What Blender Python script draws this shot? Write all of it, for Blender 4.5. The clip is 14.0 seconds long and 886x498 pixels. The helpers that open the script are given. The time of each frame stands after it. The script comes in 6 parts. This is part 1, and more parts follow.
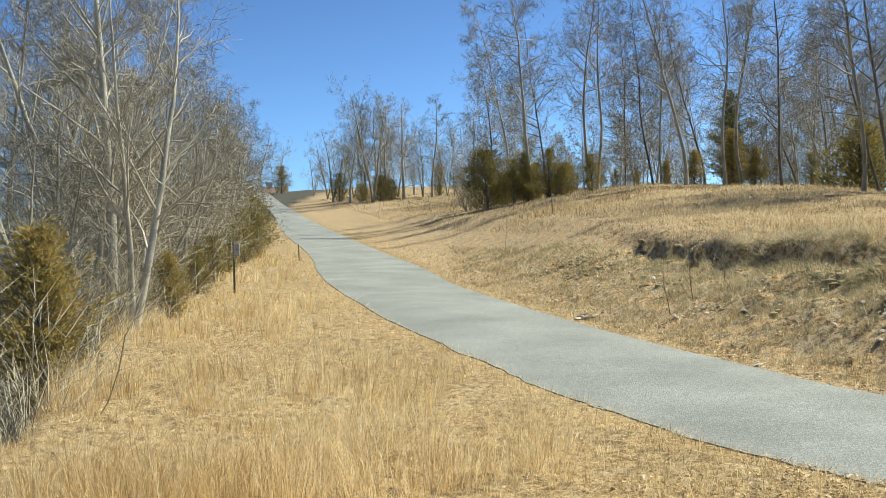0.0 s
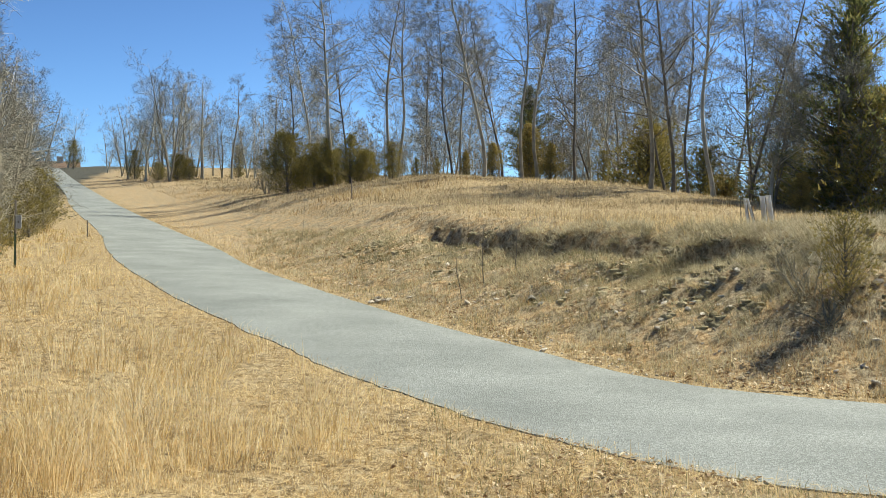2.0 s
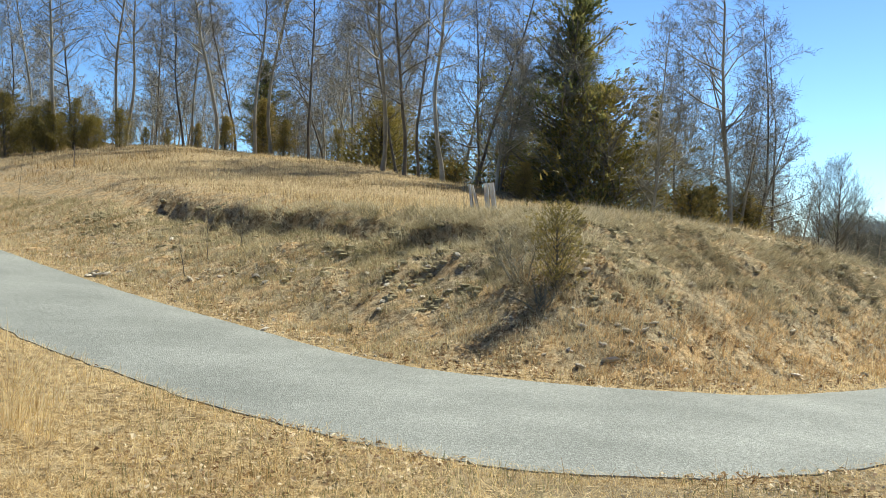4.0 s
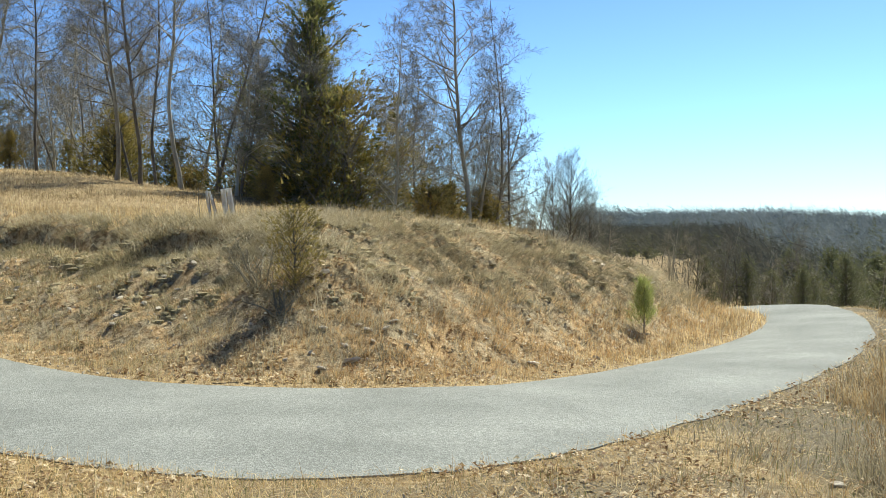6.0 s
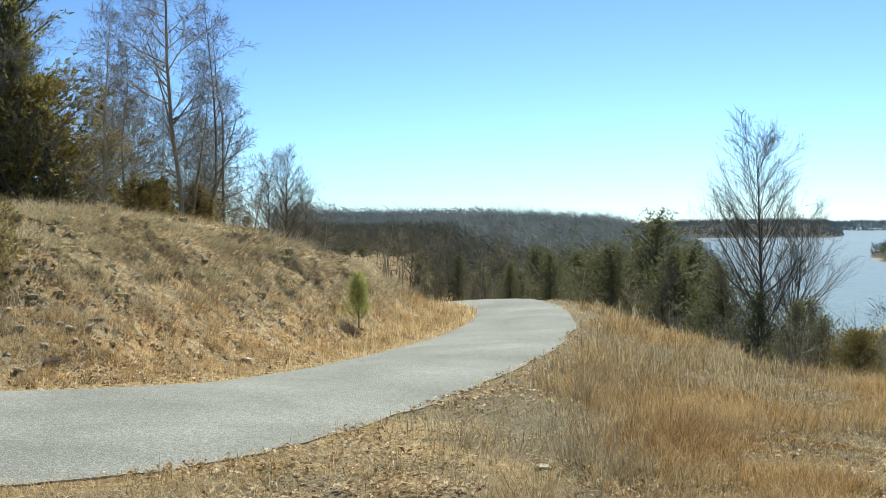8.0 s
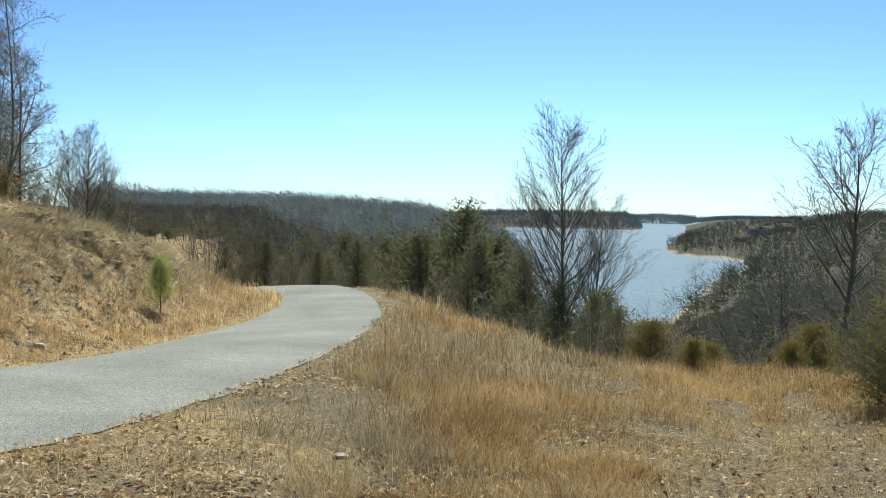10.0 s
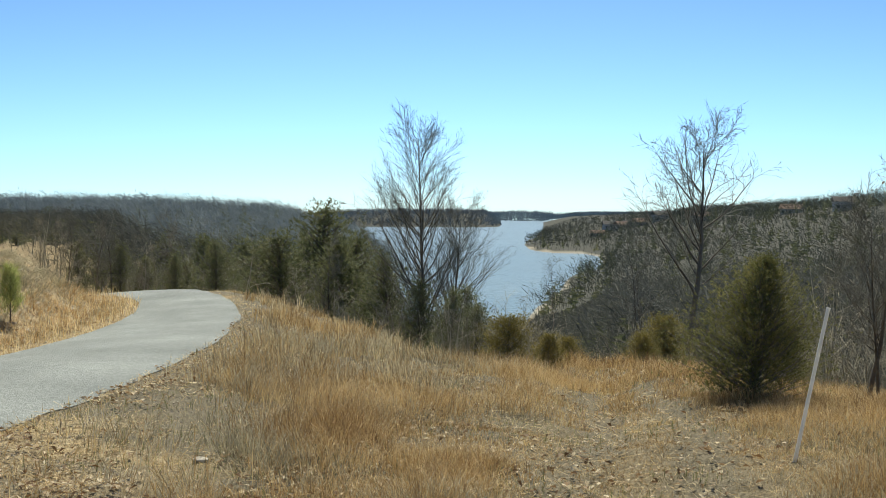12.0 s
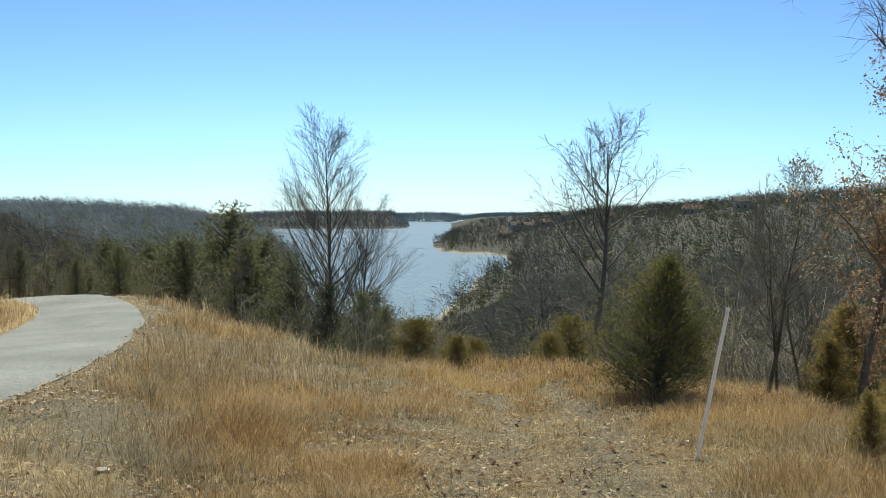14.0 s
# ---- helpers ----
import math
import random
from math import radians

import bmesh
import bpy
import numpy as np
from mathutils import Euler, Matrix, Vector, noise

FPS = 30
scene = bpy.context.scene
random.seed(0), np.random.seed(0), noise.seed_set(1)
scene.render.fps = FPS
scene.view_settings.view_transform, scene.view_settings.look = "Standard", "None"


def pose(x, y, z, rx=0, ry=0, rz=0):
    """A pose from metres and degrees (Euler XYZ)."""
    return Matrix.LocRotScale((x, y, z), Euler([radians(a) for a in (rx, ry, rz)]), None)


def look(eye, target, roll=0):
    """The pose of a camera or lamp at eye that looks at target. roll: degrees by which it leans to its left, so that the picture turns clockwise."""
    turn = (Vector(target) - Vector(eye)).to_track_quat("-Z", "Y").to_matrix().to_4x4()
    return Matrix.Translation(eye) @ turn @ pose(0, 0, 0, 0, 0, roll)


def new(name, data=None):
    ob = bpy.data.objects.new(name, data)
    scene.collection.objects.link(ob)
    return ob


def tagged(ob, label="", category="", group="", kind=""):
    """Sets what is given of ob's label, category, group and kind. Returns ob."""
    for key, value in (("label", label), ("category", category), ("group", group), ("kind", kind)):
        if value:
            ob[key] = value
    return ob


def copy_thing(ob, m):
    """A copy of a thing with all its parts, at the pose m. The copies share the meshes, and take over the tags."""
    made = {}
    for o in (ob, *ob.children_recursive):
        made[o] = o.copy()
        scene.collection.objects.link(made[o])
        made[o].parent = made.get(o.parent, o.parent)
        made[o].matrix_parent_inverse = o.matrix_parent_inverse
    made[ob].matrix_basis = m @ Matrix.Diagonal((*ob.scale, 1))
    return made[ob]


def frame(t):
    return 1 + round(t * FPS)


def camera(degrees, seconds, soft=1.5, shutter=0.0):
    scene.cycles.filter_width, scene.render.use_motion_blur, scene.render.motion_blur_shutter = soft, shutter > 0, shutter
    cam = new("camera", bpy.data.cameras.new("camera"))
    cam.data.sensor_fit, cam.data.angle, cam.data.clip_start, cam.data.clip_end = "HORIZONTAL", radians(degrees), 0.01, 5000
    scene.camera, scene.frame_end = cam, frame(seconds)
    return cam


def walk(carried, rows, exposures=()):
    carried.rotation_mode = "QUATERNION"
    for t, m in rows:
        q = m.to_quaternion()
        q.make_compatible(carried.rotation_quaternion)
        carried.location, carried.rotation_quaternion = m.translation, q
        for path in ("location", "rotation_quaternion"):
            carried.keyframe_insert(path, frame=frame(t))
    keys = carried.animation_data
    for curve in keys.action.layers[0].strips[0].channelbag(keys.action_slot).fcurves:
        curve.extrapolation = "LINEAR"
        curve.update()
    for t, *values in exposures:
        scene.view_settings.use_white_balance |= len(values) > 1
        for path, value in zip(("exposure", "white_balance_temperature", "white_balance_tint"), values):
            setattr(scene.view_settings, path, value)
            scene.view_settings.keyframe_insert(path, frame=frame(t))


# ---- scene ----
cam = camera(40.90, 14.0, soft=0.6)
PATH = [
    (0.0, pose(-0.249, -0.029, 1.734, 90.31, 2.08, -0.00)),
    (0.5, pose(-0.242, -0.041, 1.714, 90.16, 1.44, -2.20)),
    (1.0, pose(-0.224, -0.005, 1.697, 90.05, 1.09, -4.50)),
    (1.5, pose(-0.197, 0.015, 1.671, 89.73, 0.75, -7.10)),
    (2.0, pose(-0.161, 0.060, 1.645, 89.51, 0.13, -9.62)),
    (2.5, pose(-0.123, 0.075, 1.644, 89.32, -0.46, -12.98)),
    (3.0, pose(-0.078, 0.087, 1.641, 89.14, -1.47, -16.31)),
    (3.2, pose(-0.065, 0.091, 1.649, 89.06, -1.60, -17.53)),
    (5.3, pose(-0.042, -0.058, 1.679, 88.82, -0.96, -30.19)),
    (5.5, pose(0.025, -0.004, 1.674, 89.00, -0.33, -31.35)),
    (6.0, pose(0.118, 0.069, 1.660, 88.98, 0.49, -34.52)),
    (6.5, pose(0.177, 0.119, 1.632, 89.17, -0.16, -38.03)),
    (7.0, pose(0.205, 0.153, 1.615, 88.83, 0.49, -42.02)),
    (7.5, pose(0.218, 0.158, 1.600, 88.93, 0.90, -45.44)),
    (8.0, pose(0.226, 0.157, 1.596, 88.84, 0.31, -48.13)),
    (8.5, pose(0.231, 0.139, 1.591, 88.50, 0.15, -50.50)),
    (8.7, pose(0.247, 0.142, 1.606, 88.49, -0.14, -51.49)),
    (10.8, pose(0.150, 0.023, 1.638, 88.13, -0.98, -60.07)),
    (11.0, pose(0.129, 0.012, 1.633, 88.18, -0.87, -60.73)),
    (11.5, pose(0.112, -0.007, 1.641, 88.31, -0.81, -62.57)),
    (12.0, pose(0.105, -0.025, 1.648, 88.27, -0.24, -63.96)),
    (12.5, pose(0.108, -0.032, 1.651, 88.36, -0.02, -65.71)),
    (13.0, pose(0.112, -0.034, 1.661, 88.15, -0.07, -67.68)),
    (13.5, pose(0.126, -0.033, 1.662, 88.19, 0.09, -67.78)),
    (14.0, pose(0.124, -0.033, 1.666, 88.34, 0.04, -68.39)),
]
walk(cam, PATH, [(0.0, 0.74), (3.0, 0.68), (6.0, 0.66), (8.5, 0.46), (11.0, 0.34), (14.0, 0.28)])

# ---------------------------------------------------------------- light
SUN_AZ, SUN_EL = 66.0, 50.0
world = bpy.data.worlds.new("sky")
scene.world = world
world.use_nodes = True
wn = world.node_tree.nodes
sky = wn.new("ShaderNodeTexSky")
sky.sky_type, sky.sun_disc = "NISHITA", False
sky.sun_elevation, sky.sun_rotation = radians(SUN_EL), radians(SUN_AZ)
sky.air_density, sky.dust_density, sky.ozone_density, sky.altitude = 0.62, 0.4, 1.3, 0
rich = wn.new("ShaderNodeHueSaturation")
rich.inputs["Saturation"].default_value = 0.80
rich.inputs["Hue"].default_value = 0.495
world.node_tree.links.new(sky.outputs[0], rich.inputs["Color"])
cool = wn.new("ShaderNodeMix")
cool.data_type, cool.blend_type = "RGBA", "MULTIPLY"
cool.inputs[0].default_value, cool.inputs[7].default_value = 1.0, (0.835 / 7, 1.03 / 7, 1.17 / 7, 1)
world.node_tree.links.new(rich.outputs[0], cool.inputs[6])
deep = wn.new("ShaderNodeGamma")
deep.inputs[1].default_value = 1.6
world.node_tree.links.new(cool.outputs[2], deep.inputs[0])
world.node_tree.links.new(deep.outputs[0], wn["Background"].inputs[0])
wn["Background"].inputs[1].default_value = 0.085 * 7
sun = new("sun", bpy.data.lights.new("sun", "SUN"))
sun.data.energy, sun.data.angle, sun.data.color = 5.0, radians(0.53), (0.98, 0.96, 0.79)
sv = Vector((math.sin(radians(SUN_AZ)) * math.cos(radians(SUN_EL)), math.cos(radians(SUN_AZ)) * math.cos(radians(SUN_EL)), math.sin(radians(SUN_EL))))
sun.matrix_world = look(sv * 100, (0, 0, 0))


# ---------------------------------------------------------------- materials
def mat(name, stops, scale=6.0, fine=60.0, rough=0.9, bump=0.3, coords="Object", island=0.0, random_ob=0.0, spec=0.3, bumpdist=0.02):
    """Noise at two scales through a colour ramp, a bump, and variation by piece or by object."""
    m = bpy.data.materials.new(name)
    m.use_nodes = True
    nt = m.node_tree
    N, L = nt.nodes, nt.links
    b = N["Principled BSDF"]
    b.inputs["Roughness"].default_value = rough
    b.inputs["Specular IOR Level"].default_value = spec
    tc = N.new("ShaderNodeTexCoord")
    n1, n2 = N.new("ShaderNodeTexNoise"), N.new("ShaderNodeTexNoise")
    n1.inputs["Scale"].default_value, n1.inputs["Detail"].default_value = scale, 5
    n2.inputs["Scale"].default_value, n2.inputs["Detail"].default_value = fine, 3
    for n in (n1, n2):
        L.new(tc.outputs[coords], n.inputs["Vector"])
    mix = N.new("ShaderNodeMath")
    mix.operation = "MULTIPLY_ADD"
    mix.inputs[1].default_value = 0.45
    L.new(n2.outputs["Fac"], mix.inputs[0])
    half = N.new("ShaderNodeMath")
    half.operation = "MULTIPLY_ADD"
    half.inputs[1].default_value, half.inputs[2].default_value = 1.3, -0.37
    L.new(n1.outputs["Fac"], half.inputs[0])
    L.new(half.outputs[0], mix.inputs[2])
    fac = mix.outputs[0]
    if island or random_ob:
        src = N.new("ShaderNodeNewGeometry").outputs["Random Per Island"] if island else N.new("ShaderNodeObjectInfo").outputs["Random"]
        add = N.new("ShaderNodeMath")
        add.operation = "MULTIPLY_ADD"
        amount = island or random_ob
        add.inputs[1].default_value = amount
        sub = N.new("ShaderNodeMath")
        sub.operation = "ADD"
        sub.inputs[1].default_value = -amount / 2
        L.new(src, add.inputs[0])
        L.new(fac, sub.inputs[0])
        L.new(sub.outputs[0], add.inputs[2])
        fac = add.outputs[0]
    ramp = N.new("ShaderNodeValToRGB")
    els = ramp.color_ramp.elements
    while len(els) < len(stops):
        els.new(0.5)
    for e, (p, c) in zip(els, stops):
        e.position, e.color = p, (*c, 1)
    L.new(fac, ramp.inputs[0])
    L.new(ramp.outputs[0], b.inputs["Base Color"])
    if bump:
        bp = N.new("ShaderNodeBump")
        bp.inputs["Strength"].default_value, bp.inputs["Distance"].default_value = bump, bumpdist
        L.new(n2.outputs["Fac"], bp.inputs["Height"])
        L.new(bp.outputs[0], b.inputs["Normal"])
    return m


def thin(m, amount=0.28):
    """Lets light through blades and leaves."""
    N, L = m.node_tree.nodes, m.node_tree.links
    b, out = N["Principled BSDF"], N["Material Output"]
    tr, mx = N.new("ShaderNodeBsdfTranslucent"), N.new("ShaderNodeMixShader")
    mx.inputs[0].default_value = amount
    L.new(b.inputs["Base Color"].links[0].from_socket, tr.inputs[0])
    L.new(b.outputs[0], mx.inputs[1])
    L.new(tr.outputs[0], mx.inputs[2])
    L.new(mx.outputs[0], out.inputs[0])
    return m


M_straw = thin(mat("golden_straw", [(0.15, (0.50, 0.34, 0.14)), (0.5, (0.86, 0.66, 0.34)), (0.85, (0.94, 0.80, 0.52))], 0.6, 25, 0.7, 0, island=0.85), 0.5)
M_thatch = thin(mat("dry_thatch", [(0.15, (0.33, 0.21, 0.085)), (0.5, (0.72, 0.53, 0.26)), (0.85, (0.92, 0.76, 0.47))], 0.5, 20, 0.8, 0, island=0.85), 0.42)
M_grey = thin(mat("grey_dry_grass", [(0.15, (0.18, 0.155, 0.095)), (0.5, (0.43, 0.37, 0.24)), (0.85, (0.70, 0.62, 0.44))], 0.6, 20, 0.8, 0, island=0.7), 0.25)
M_russet = thin(mat("russet_grass", [(0.15, (0.22, 0.135, 0.06)), (0.5, (0.50, 0.335, 0.15)), (0.85, (0.74, 0.57, 0.31))], 0.5, 20, 0.8, 0, island=0.7), 0.25)
M_bankgrass = thin(mat("draped_bank_grass", [(0.15, (0.20, 0.18, 0.085)), (0.5, (0.43, 0.36, 0.215)), (0.85, (0.74, 0.65, 0.43))], 0.6, 20, 0.8, 0, island=0.75), 0.35)
M_field = thin(mat("field_grass_tan", [(0.15, (0.18, 0.132, 0.07)), (0.5, (0.42, 0.325, 0.185)), (0.85, (0.78, 0.66, 0.43))], 0.5, 20, 0.8, 0, island=0.75), 0.35)
M_orange = thin(mat("orange_broomsedge", [(0.15, (0.27, 0.145, 0.055)), (0.5, (0.53, 0.325, 0.135)), (0.85, (0.75, 0.54, 0.28))], 0.5, 20, 0.8, 0, island=0.7), 0.4)
M_green = thin(mat("green_grass", [(0.2, (0.10, 0.12, 0.04)), (0.5, (0.20, 0.21, 0.08)), (0.8, (0.36, 0.33, 0.15))], 1.0, 20, 0.7, 0, island=0.6))
M_leaf = thin(mat("dead_leaf", [(0.2, (0.20, 0.115, 0.055)), (0.5, (0.42, 0.29, 0.16)), (0.8, (0.74, 0.62, 0.43))], 2, 30, 0.7, 0, island=0.9))
M_bark = mat("grey_bark", [(0.2, (0.22, 0.19, 0.14)), (0.5, (0.37, 0.335, 0.255)), (0.8, (0.54, 0.505, 0.40))], 1.2, 18, 0.9, 0.5, random_ob=0.35)
M_bark_dark = mat("dark_bark", [(0.2, (0.09, 0.078, 0.062)), (0.5, (0.165, 0.145, 0.115)), (0.8, (0.27, 0.24, 0.195))], 1.2, 18, 0.9, 0.5, random_ob=0.3)
M_twig = mat("grey_twigs", [(0.2, (0.20, 0.178, 0.125)), (0.5, (0.32, 0.285, 0.21)), (0.8, (0.46, 0.42, 0.325))], 0.8, 8, 0.9, 0, random_ob=0.3)
M_twig_dark = mat("brown_twigs", [(0.2, (0.135, 0.13, 0.102)), (0.5, (0.225, 0.215, 0.175)), (0.8, (0.35, 0.335, 0.275))], 0.8, 8, 0.9, 0, random_ob=0.3)
# ridge, headland and far-shore woods: distance haze is put into their colours
M_ridge = thin(mat("haze_tinted_bare_wood", [(0.25, (0.14, 0.168, 0.175)), (0.5, (0.25, 0.285, 0.29)), (0.75, (0.40, 0.43, 0.425))], 0.14, 0.012, 1.0, 0, island=0.3), 0.22)
M_haze = thin(mat("haze_tinted_blue_wood", [(0.25, (0.13, 0.165, 0.19)), (0.5, (0.18, 0.22, 0.25)), (0.75, (0.24, 0.285, 0.31))], 0.02, 0.003, 1.0, 0, island=0.2), 0.2)
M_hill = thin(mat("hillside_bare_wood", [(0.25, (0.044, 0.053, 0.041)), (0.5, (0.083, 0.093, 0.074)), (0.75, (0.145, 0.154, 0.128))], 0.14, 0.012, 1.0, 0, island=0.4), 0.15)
M_cedar = thin(mat("cedar_green", [(0.25, (0.13, 0.115, 0.03)), (0.5, (0.25, 0.21, 0.06)), (0.78, (0.42, 0.33, 0.11))], 1.4, 9, 0.6, 0, island=0.45), 0.35)
M_cedar_dark = thin(mat("cedar_deep_green", [(0.25, (0.10, 0.12, 0.042)), (0.5, (0.19, 0.205, 0.075)), (0.78, (0.36, 0.31, 0.11))], 0.9, 9, 0.6, 0, island=0.45), 0.35)
M_cedar_rust = thin(mat("cedar_rust", [(0.25, (0.18, 0.15, 0.045)), (0.5, (0.33, 0.265, 0.085)), (0.78, (0.50, 0.36, 0.13))], 1.4, 9, 0.6, 0, island=0.45), 0.4)
M_cedar_dull = thin(mat("cedar_dull_green", [(0.25, (0.10, 0.11, 0.05)), (0.5, (0.175, 0.185, 0.085)), (0.78, (0.28, 0.28, 0.14))], 1.4, 9, 0.7, 0, island=0.45), 0.3)
M_cedar_green = thin(mat("young_cedar_green", [(0.25, (0.12, 0.125, 0.04)), (0.5, (0.23, 0.225, 0.08)), (0.78, (0.36, 0.325, 0.13))], 1.4, 9, 0.8, 0, island=0.45), 0.25)
M_pine = thin(mat("pine_green", [(0.25, (0.22, 0.25, 0.07)), (0.5, (0.38, 0.41, 0.13)), (0.78, (0.52, 0.52, 0.22))], 3, 12, 0.7, 0, island=0.4), 0.5)
M_rock = mat("pale_chert", [(0.2, (0.42, 0.36, 0.28)), (0.5, (0.58, 0.51, 0.41)), (0.8, (0.74, 0.68, 0.58))], 4, 30, 0.9, 0.5, random_ob=0.4)
M_farwood = thin(mat("far_bare_wood", [(0.25, (0.072, 0.075, 0.062)), (0.5, (0.12, 0.122, 0.102)), (0.75, (0.19, 0.19, 0.16))], 0.25, 0.02, 1.0, 0, island=0.35), 0.22)
M_fargreen = thin(mat("far_evergreen", [(0.2, (0.12, 0.135, 0.07)), (0.5, (0.18, 0.19, 0.10)), (0.8, (0.26, 0.26, 0.14))], 0.01, 0.06, 1.0, 0, island=0.5), 0.35)
M_oakleaf = thin(mat("brown_oak_leaf", [(0.2, (0.22, 0.12, 0.055)), (0.5, (0.38, 0.23, 0.12)), (0.8, (0.55, 0.39, 0.23))], 2, 30, 0.7, 0, island=0.8), 0.4)
M_palebark = mat("pale_bark", [(0.2, (0.30, 0.28, 0.22)), (0.5, (0.46, 0.43, 0.35)), (0.8, (0.62, 0.59, 0.50))], 1.2, 14, 0.9, 0.5, random_ob=0.2)
M_clod = mat("grey_turf_clod", [(0.2, (0.20, 0.17, 0.095)), (0.5, (0.36, 0.305, 0.18)), (0.8, (0.52, 0.45, 0.28))], 6, 40, 0.95, 0.8, random_ob=0.3)
M_white = thin(mat("white_plastic", [(0.2, (0.66, 0.66, 0.64)), (0.8, (0.82, 0.82, 0.80))], 5, 40, 0.5, 0.05), 0.45)
M_metal = mat("painted_steel", [(0.2, (0.30, 0.31, 0.30)), (0.8, (0.45, 0.46, 0.44))], 8, 60, 0.5, 0.1)
M_greenpost = mat("green_enamel", [(0.2, (0.05, 0.09, 0.05)), (0.8, (0.10, 0.15, 0.09))], 8, 60, 0.5, 0.1)
M_pvc = thin(mat("weathered_white_pipe", [(0.2, (0.70, 0.69, 0.66)), (0.8, (0.86, 0.85, 0.82))], 6, 50, 0.5, 0.05), 0.45)
M_wood = mat("weathered_wood", [(0.2, (0.20, 0.16, 0.12)), (0.8, (0.38, 0.33, 0.27))], 6, 60, 0.9, 0.4)



def ground_material():
    m = bpy.data.materials.new("hillside_ground")
    m.use_nodes = True
    N, L = m.node_tree.nodes, m.node_tree.links
    b = N["Principled BSDF"]
    b.inputs["Roughness"].default_value, b.inputs["Specular IOR Level"].default_value = 0.95, 0.15
    tc = N.new("ShaderNodeTexCoord")

    def noise_tex(scale, detail=5, rough=0.6):
        n = N.new("ShaderNodeTexNoise")
        n.inputs["Scale"].default_value, n.inputs["Detail"].default_value, n.inputs["Roughness"].default_value = scale, detail, rough
        L.new(tc.outputs["Object"], n.inputs["Vector"])
        return n

    def ramp(src, stops):
        r = N.new("ShaderNodeValToRGB")
        els = r.color_ramp.elements
        while len(els) < len(stops):
            els.new(0.5)
        for e, (p, c) in zip(els, stops):
            e.position, e.color = p, (*c, 1)
        L.new(src, r.inputs[0])
        return r.outputs[0]

    def blend(fac, a, c):
        x = N.new("ShaderNodeMix")
        x.data_type = "RGBA"
        L.new(fac, x.inputs[0])
        L.new(a, x.inputs[6])
        L.new(c, x.inputs[7])
        return x.outputs[2]

    def attr(name):
        a = N.new("ShaderNodeAttribute")
        a.attribute_name = name
        return a.outputs["Fac"]

    mid, fine = noise_tex(3.0), noise_tex(38.0, 6, 0.75)
    thatch = ramp(fine.outputs["Fac"], [(0.34, (0.15, 0.10, 0.045)), (0.5, (0.38, 0.275, 0.14)), (0.66, (0.62, 0.50, 0.31))])
    soil = ramp(fine.outputs["Fac"], [(0.34, (0.10, 0.075, 0.04)), (0.5, (0.39, 0.315, 0.20)), (0.66, (0.62, 0.53, 0.37))])
    clay = ramp(fine.outputs["Fac"], [(0.34, (0.22, 0.125, 0.05)), (0.5, (0.54, 0.37, 0.19)), (0.66, (0.72, 0.56, 0.35))])
    gravel = ramp(fine.outputs["Fac"], [(0.34, (0.07, 0.058, 0.038)), (0.5, (0.16, 0.132, 0.086)), (0.66, (0.30, 0.255, 0.18))])
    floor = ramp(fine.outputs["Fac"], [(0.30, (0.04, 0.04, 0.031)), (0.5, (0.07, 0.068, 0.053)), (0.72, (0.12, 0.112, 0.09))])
    patch = ramp(mid.outputs["Fac"], [(0.45, (0, 0, 0)), (0.60, (1, 1, 1))])
    half = N.new("ShaderNodeMath")
    half.operation = "MULTIPLY"
    half.inputs[1].default_value = 0.5
    L.new(patch, half.inputs[0])
    col = blend(half.outputs[0], thatch, soil)
    col = blend(attr("bank"), col, blend(patch, soil, clay))
    # shade between the tufts, painted into the ground colour as random dark patches
    gap_shade = ramp(noise_tex(9.0, 4, 0.7).outputs["Fac"], [(0.40, (0.42, 0.38, 0.34)), (0.56, (1, 1, 1))])
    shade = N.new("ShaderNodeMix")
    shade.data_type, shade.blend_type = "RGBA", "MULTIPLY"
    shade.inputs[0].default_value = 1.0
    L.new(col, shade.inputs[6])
    L.new(gap_shade, shade.inputs[7])
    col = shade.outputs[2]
    col = blend(attr("gravel"), col, gravel)
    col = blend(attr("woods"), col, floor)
    beach = ramp(fine.outputs["Fac"], [(0.34, (0.22, 0.195, 0.15)), (0.5, (0.34, 0.31, 0.25)), (0.66, (0.47, 0.44, 0.37))])
    col = blend(attr("beach"), col, beach)
    L.new(col, b.inputs["Base Color"])
    bp = N.new("ShaderNodeBump")
    bp.inputs["Strength"].default_value, bp.inputs["Distance"].default_value = 0.6, 0.03
    L.new(fine.outputs["Fac"], bp.inputs["Height"])
    L.new(bp.outputs[0], b.inputs["Normal"])
    return m


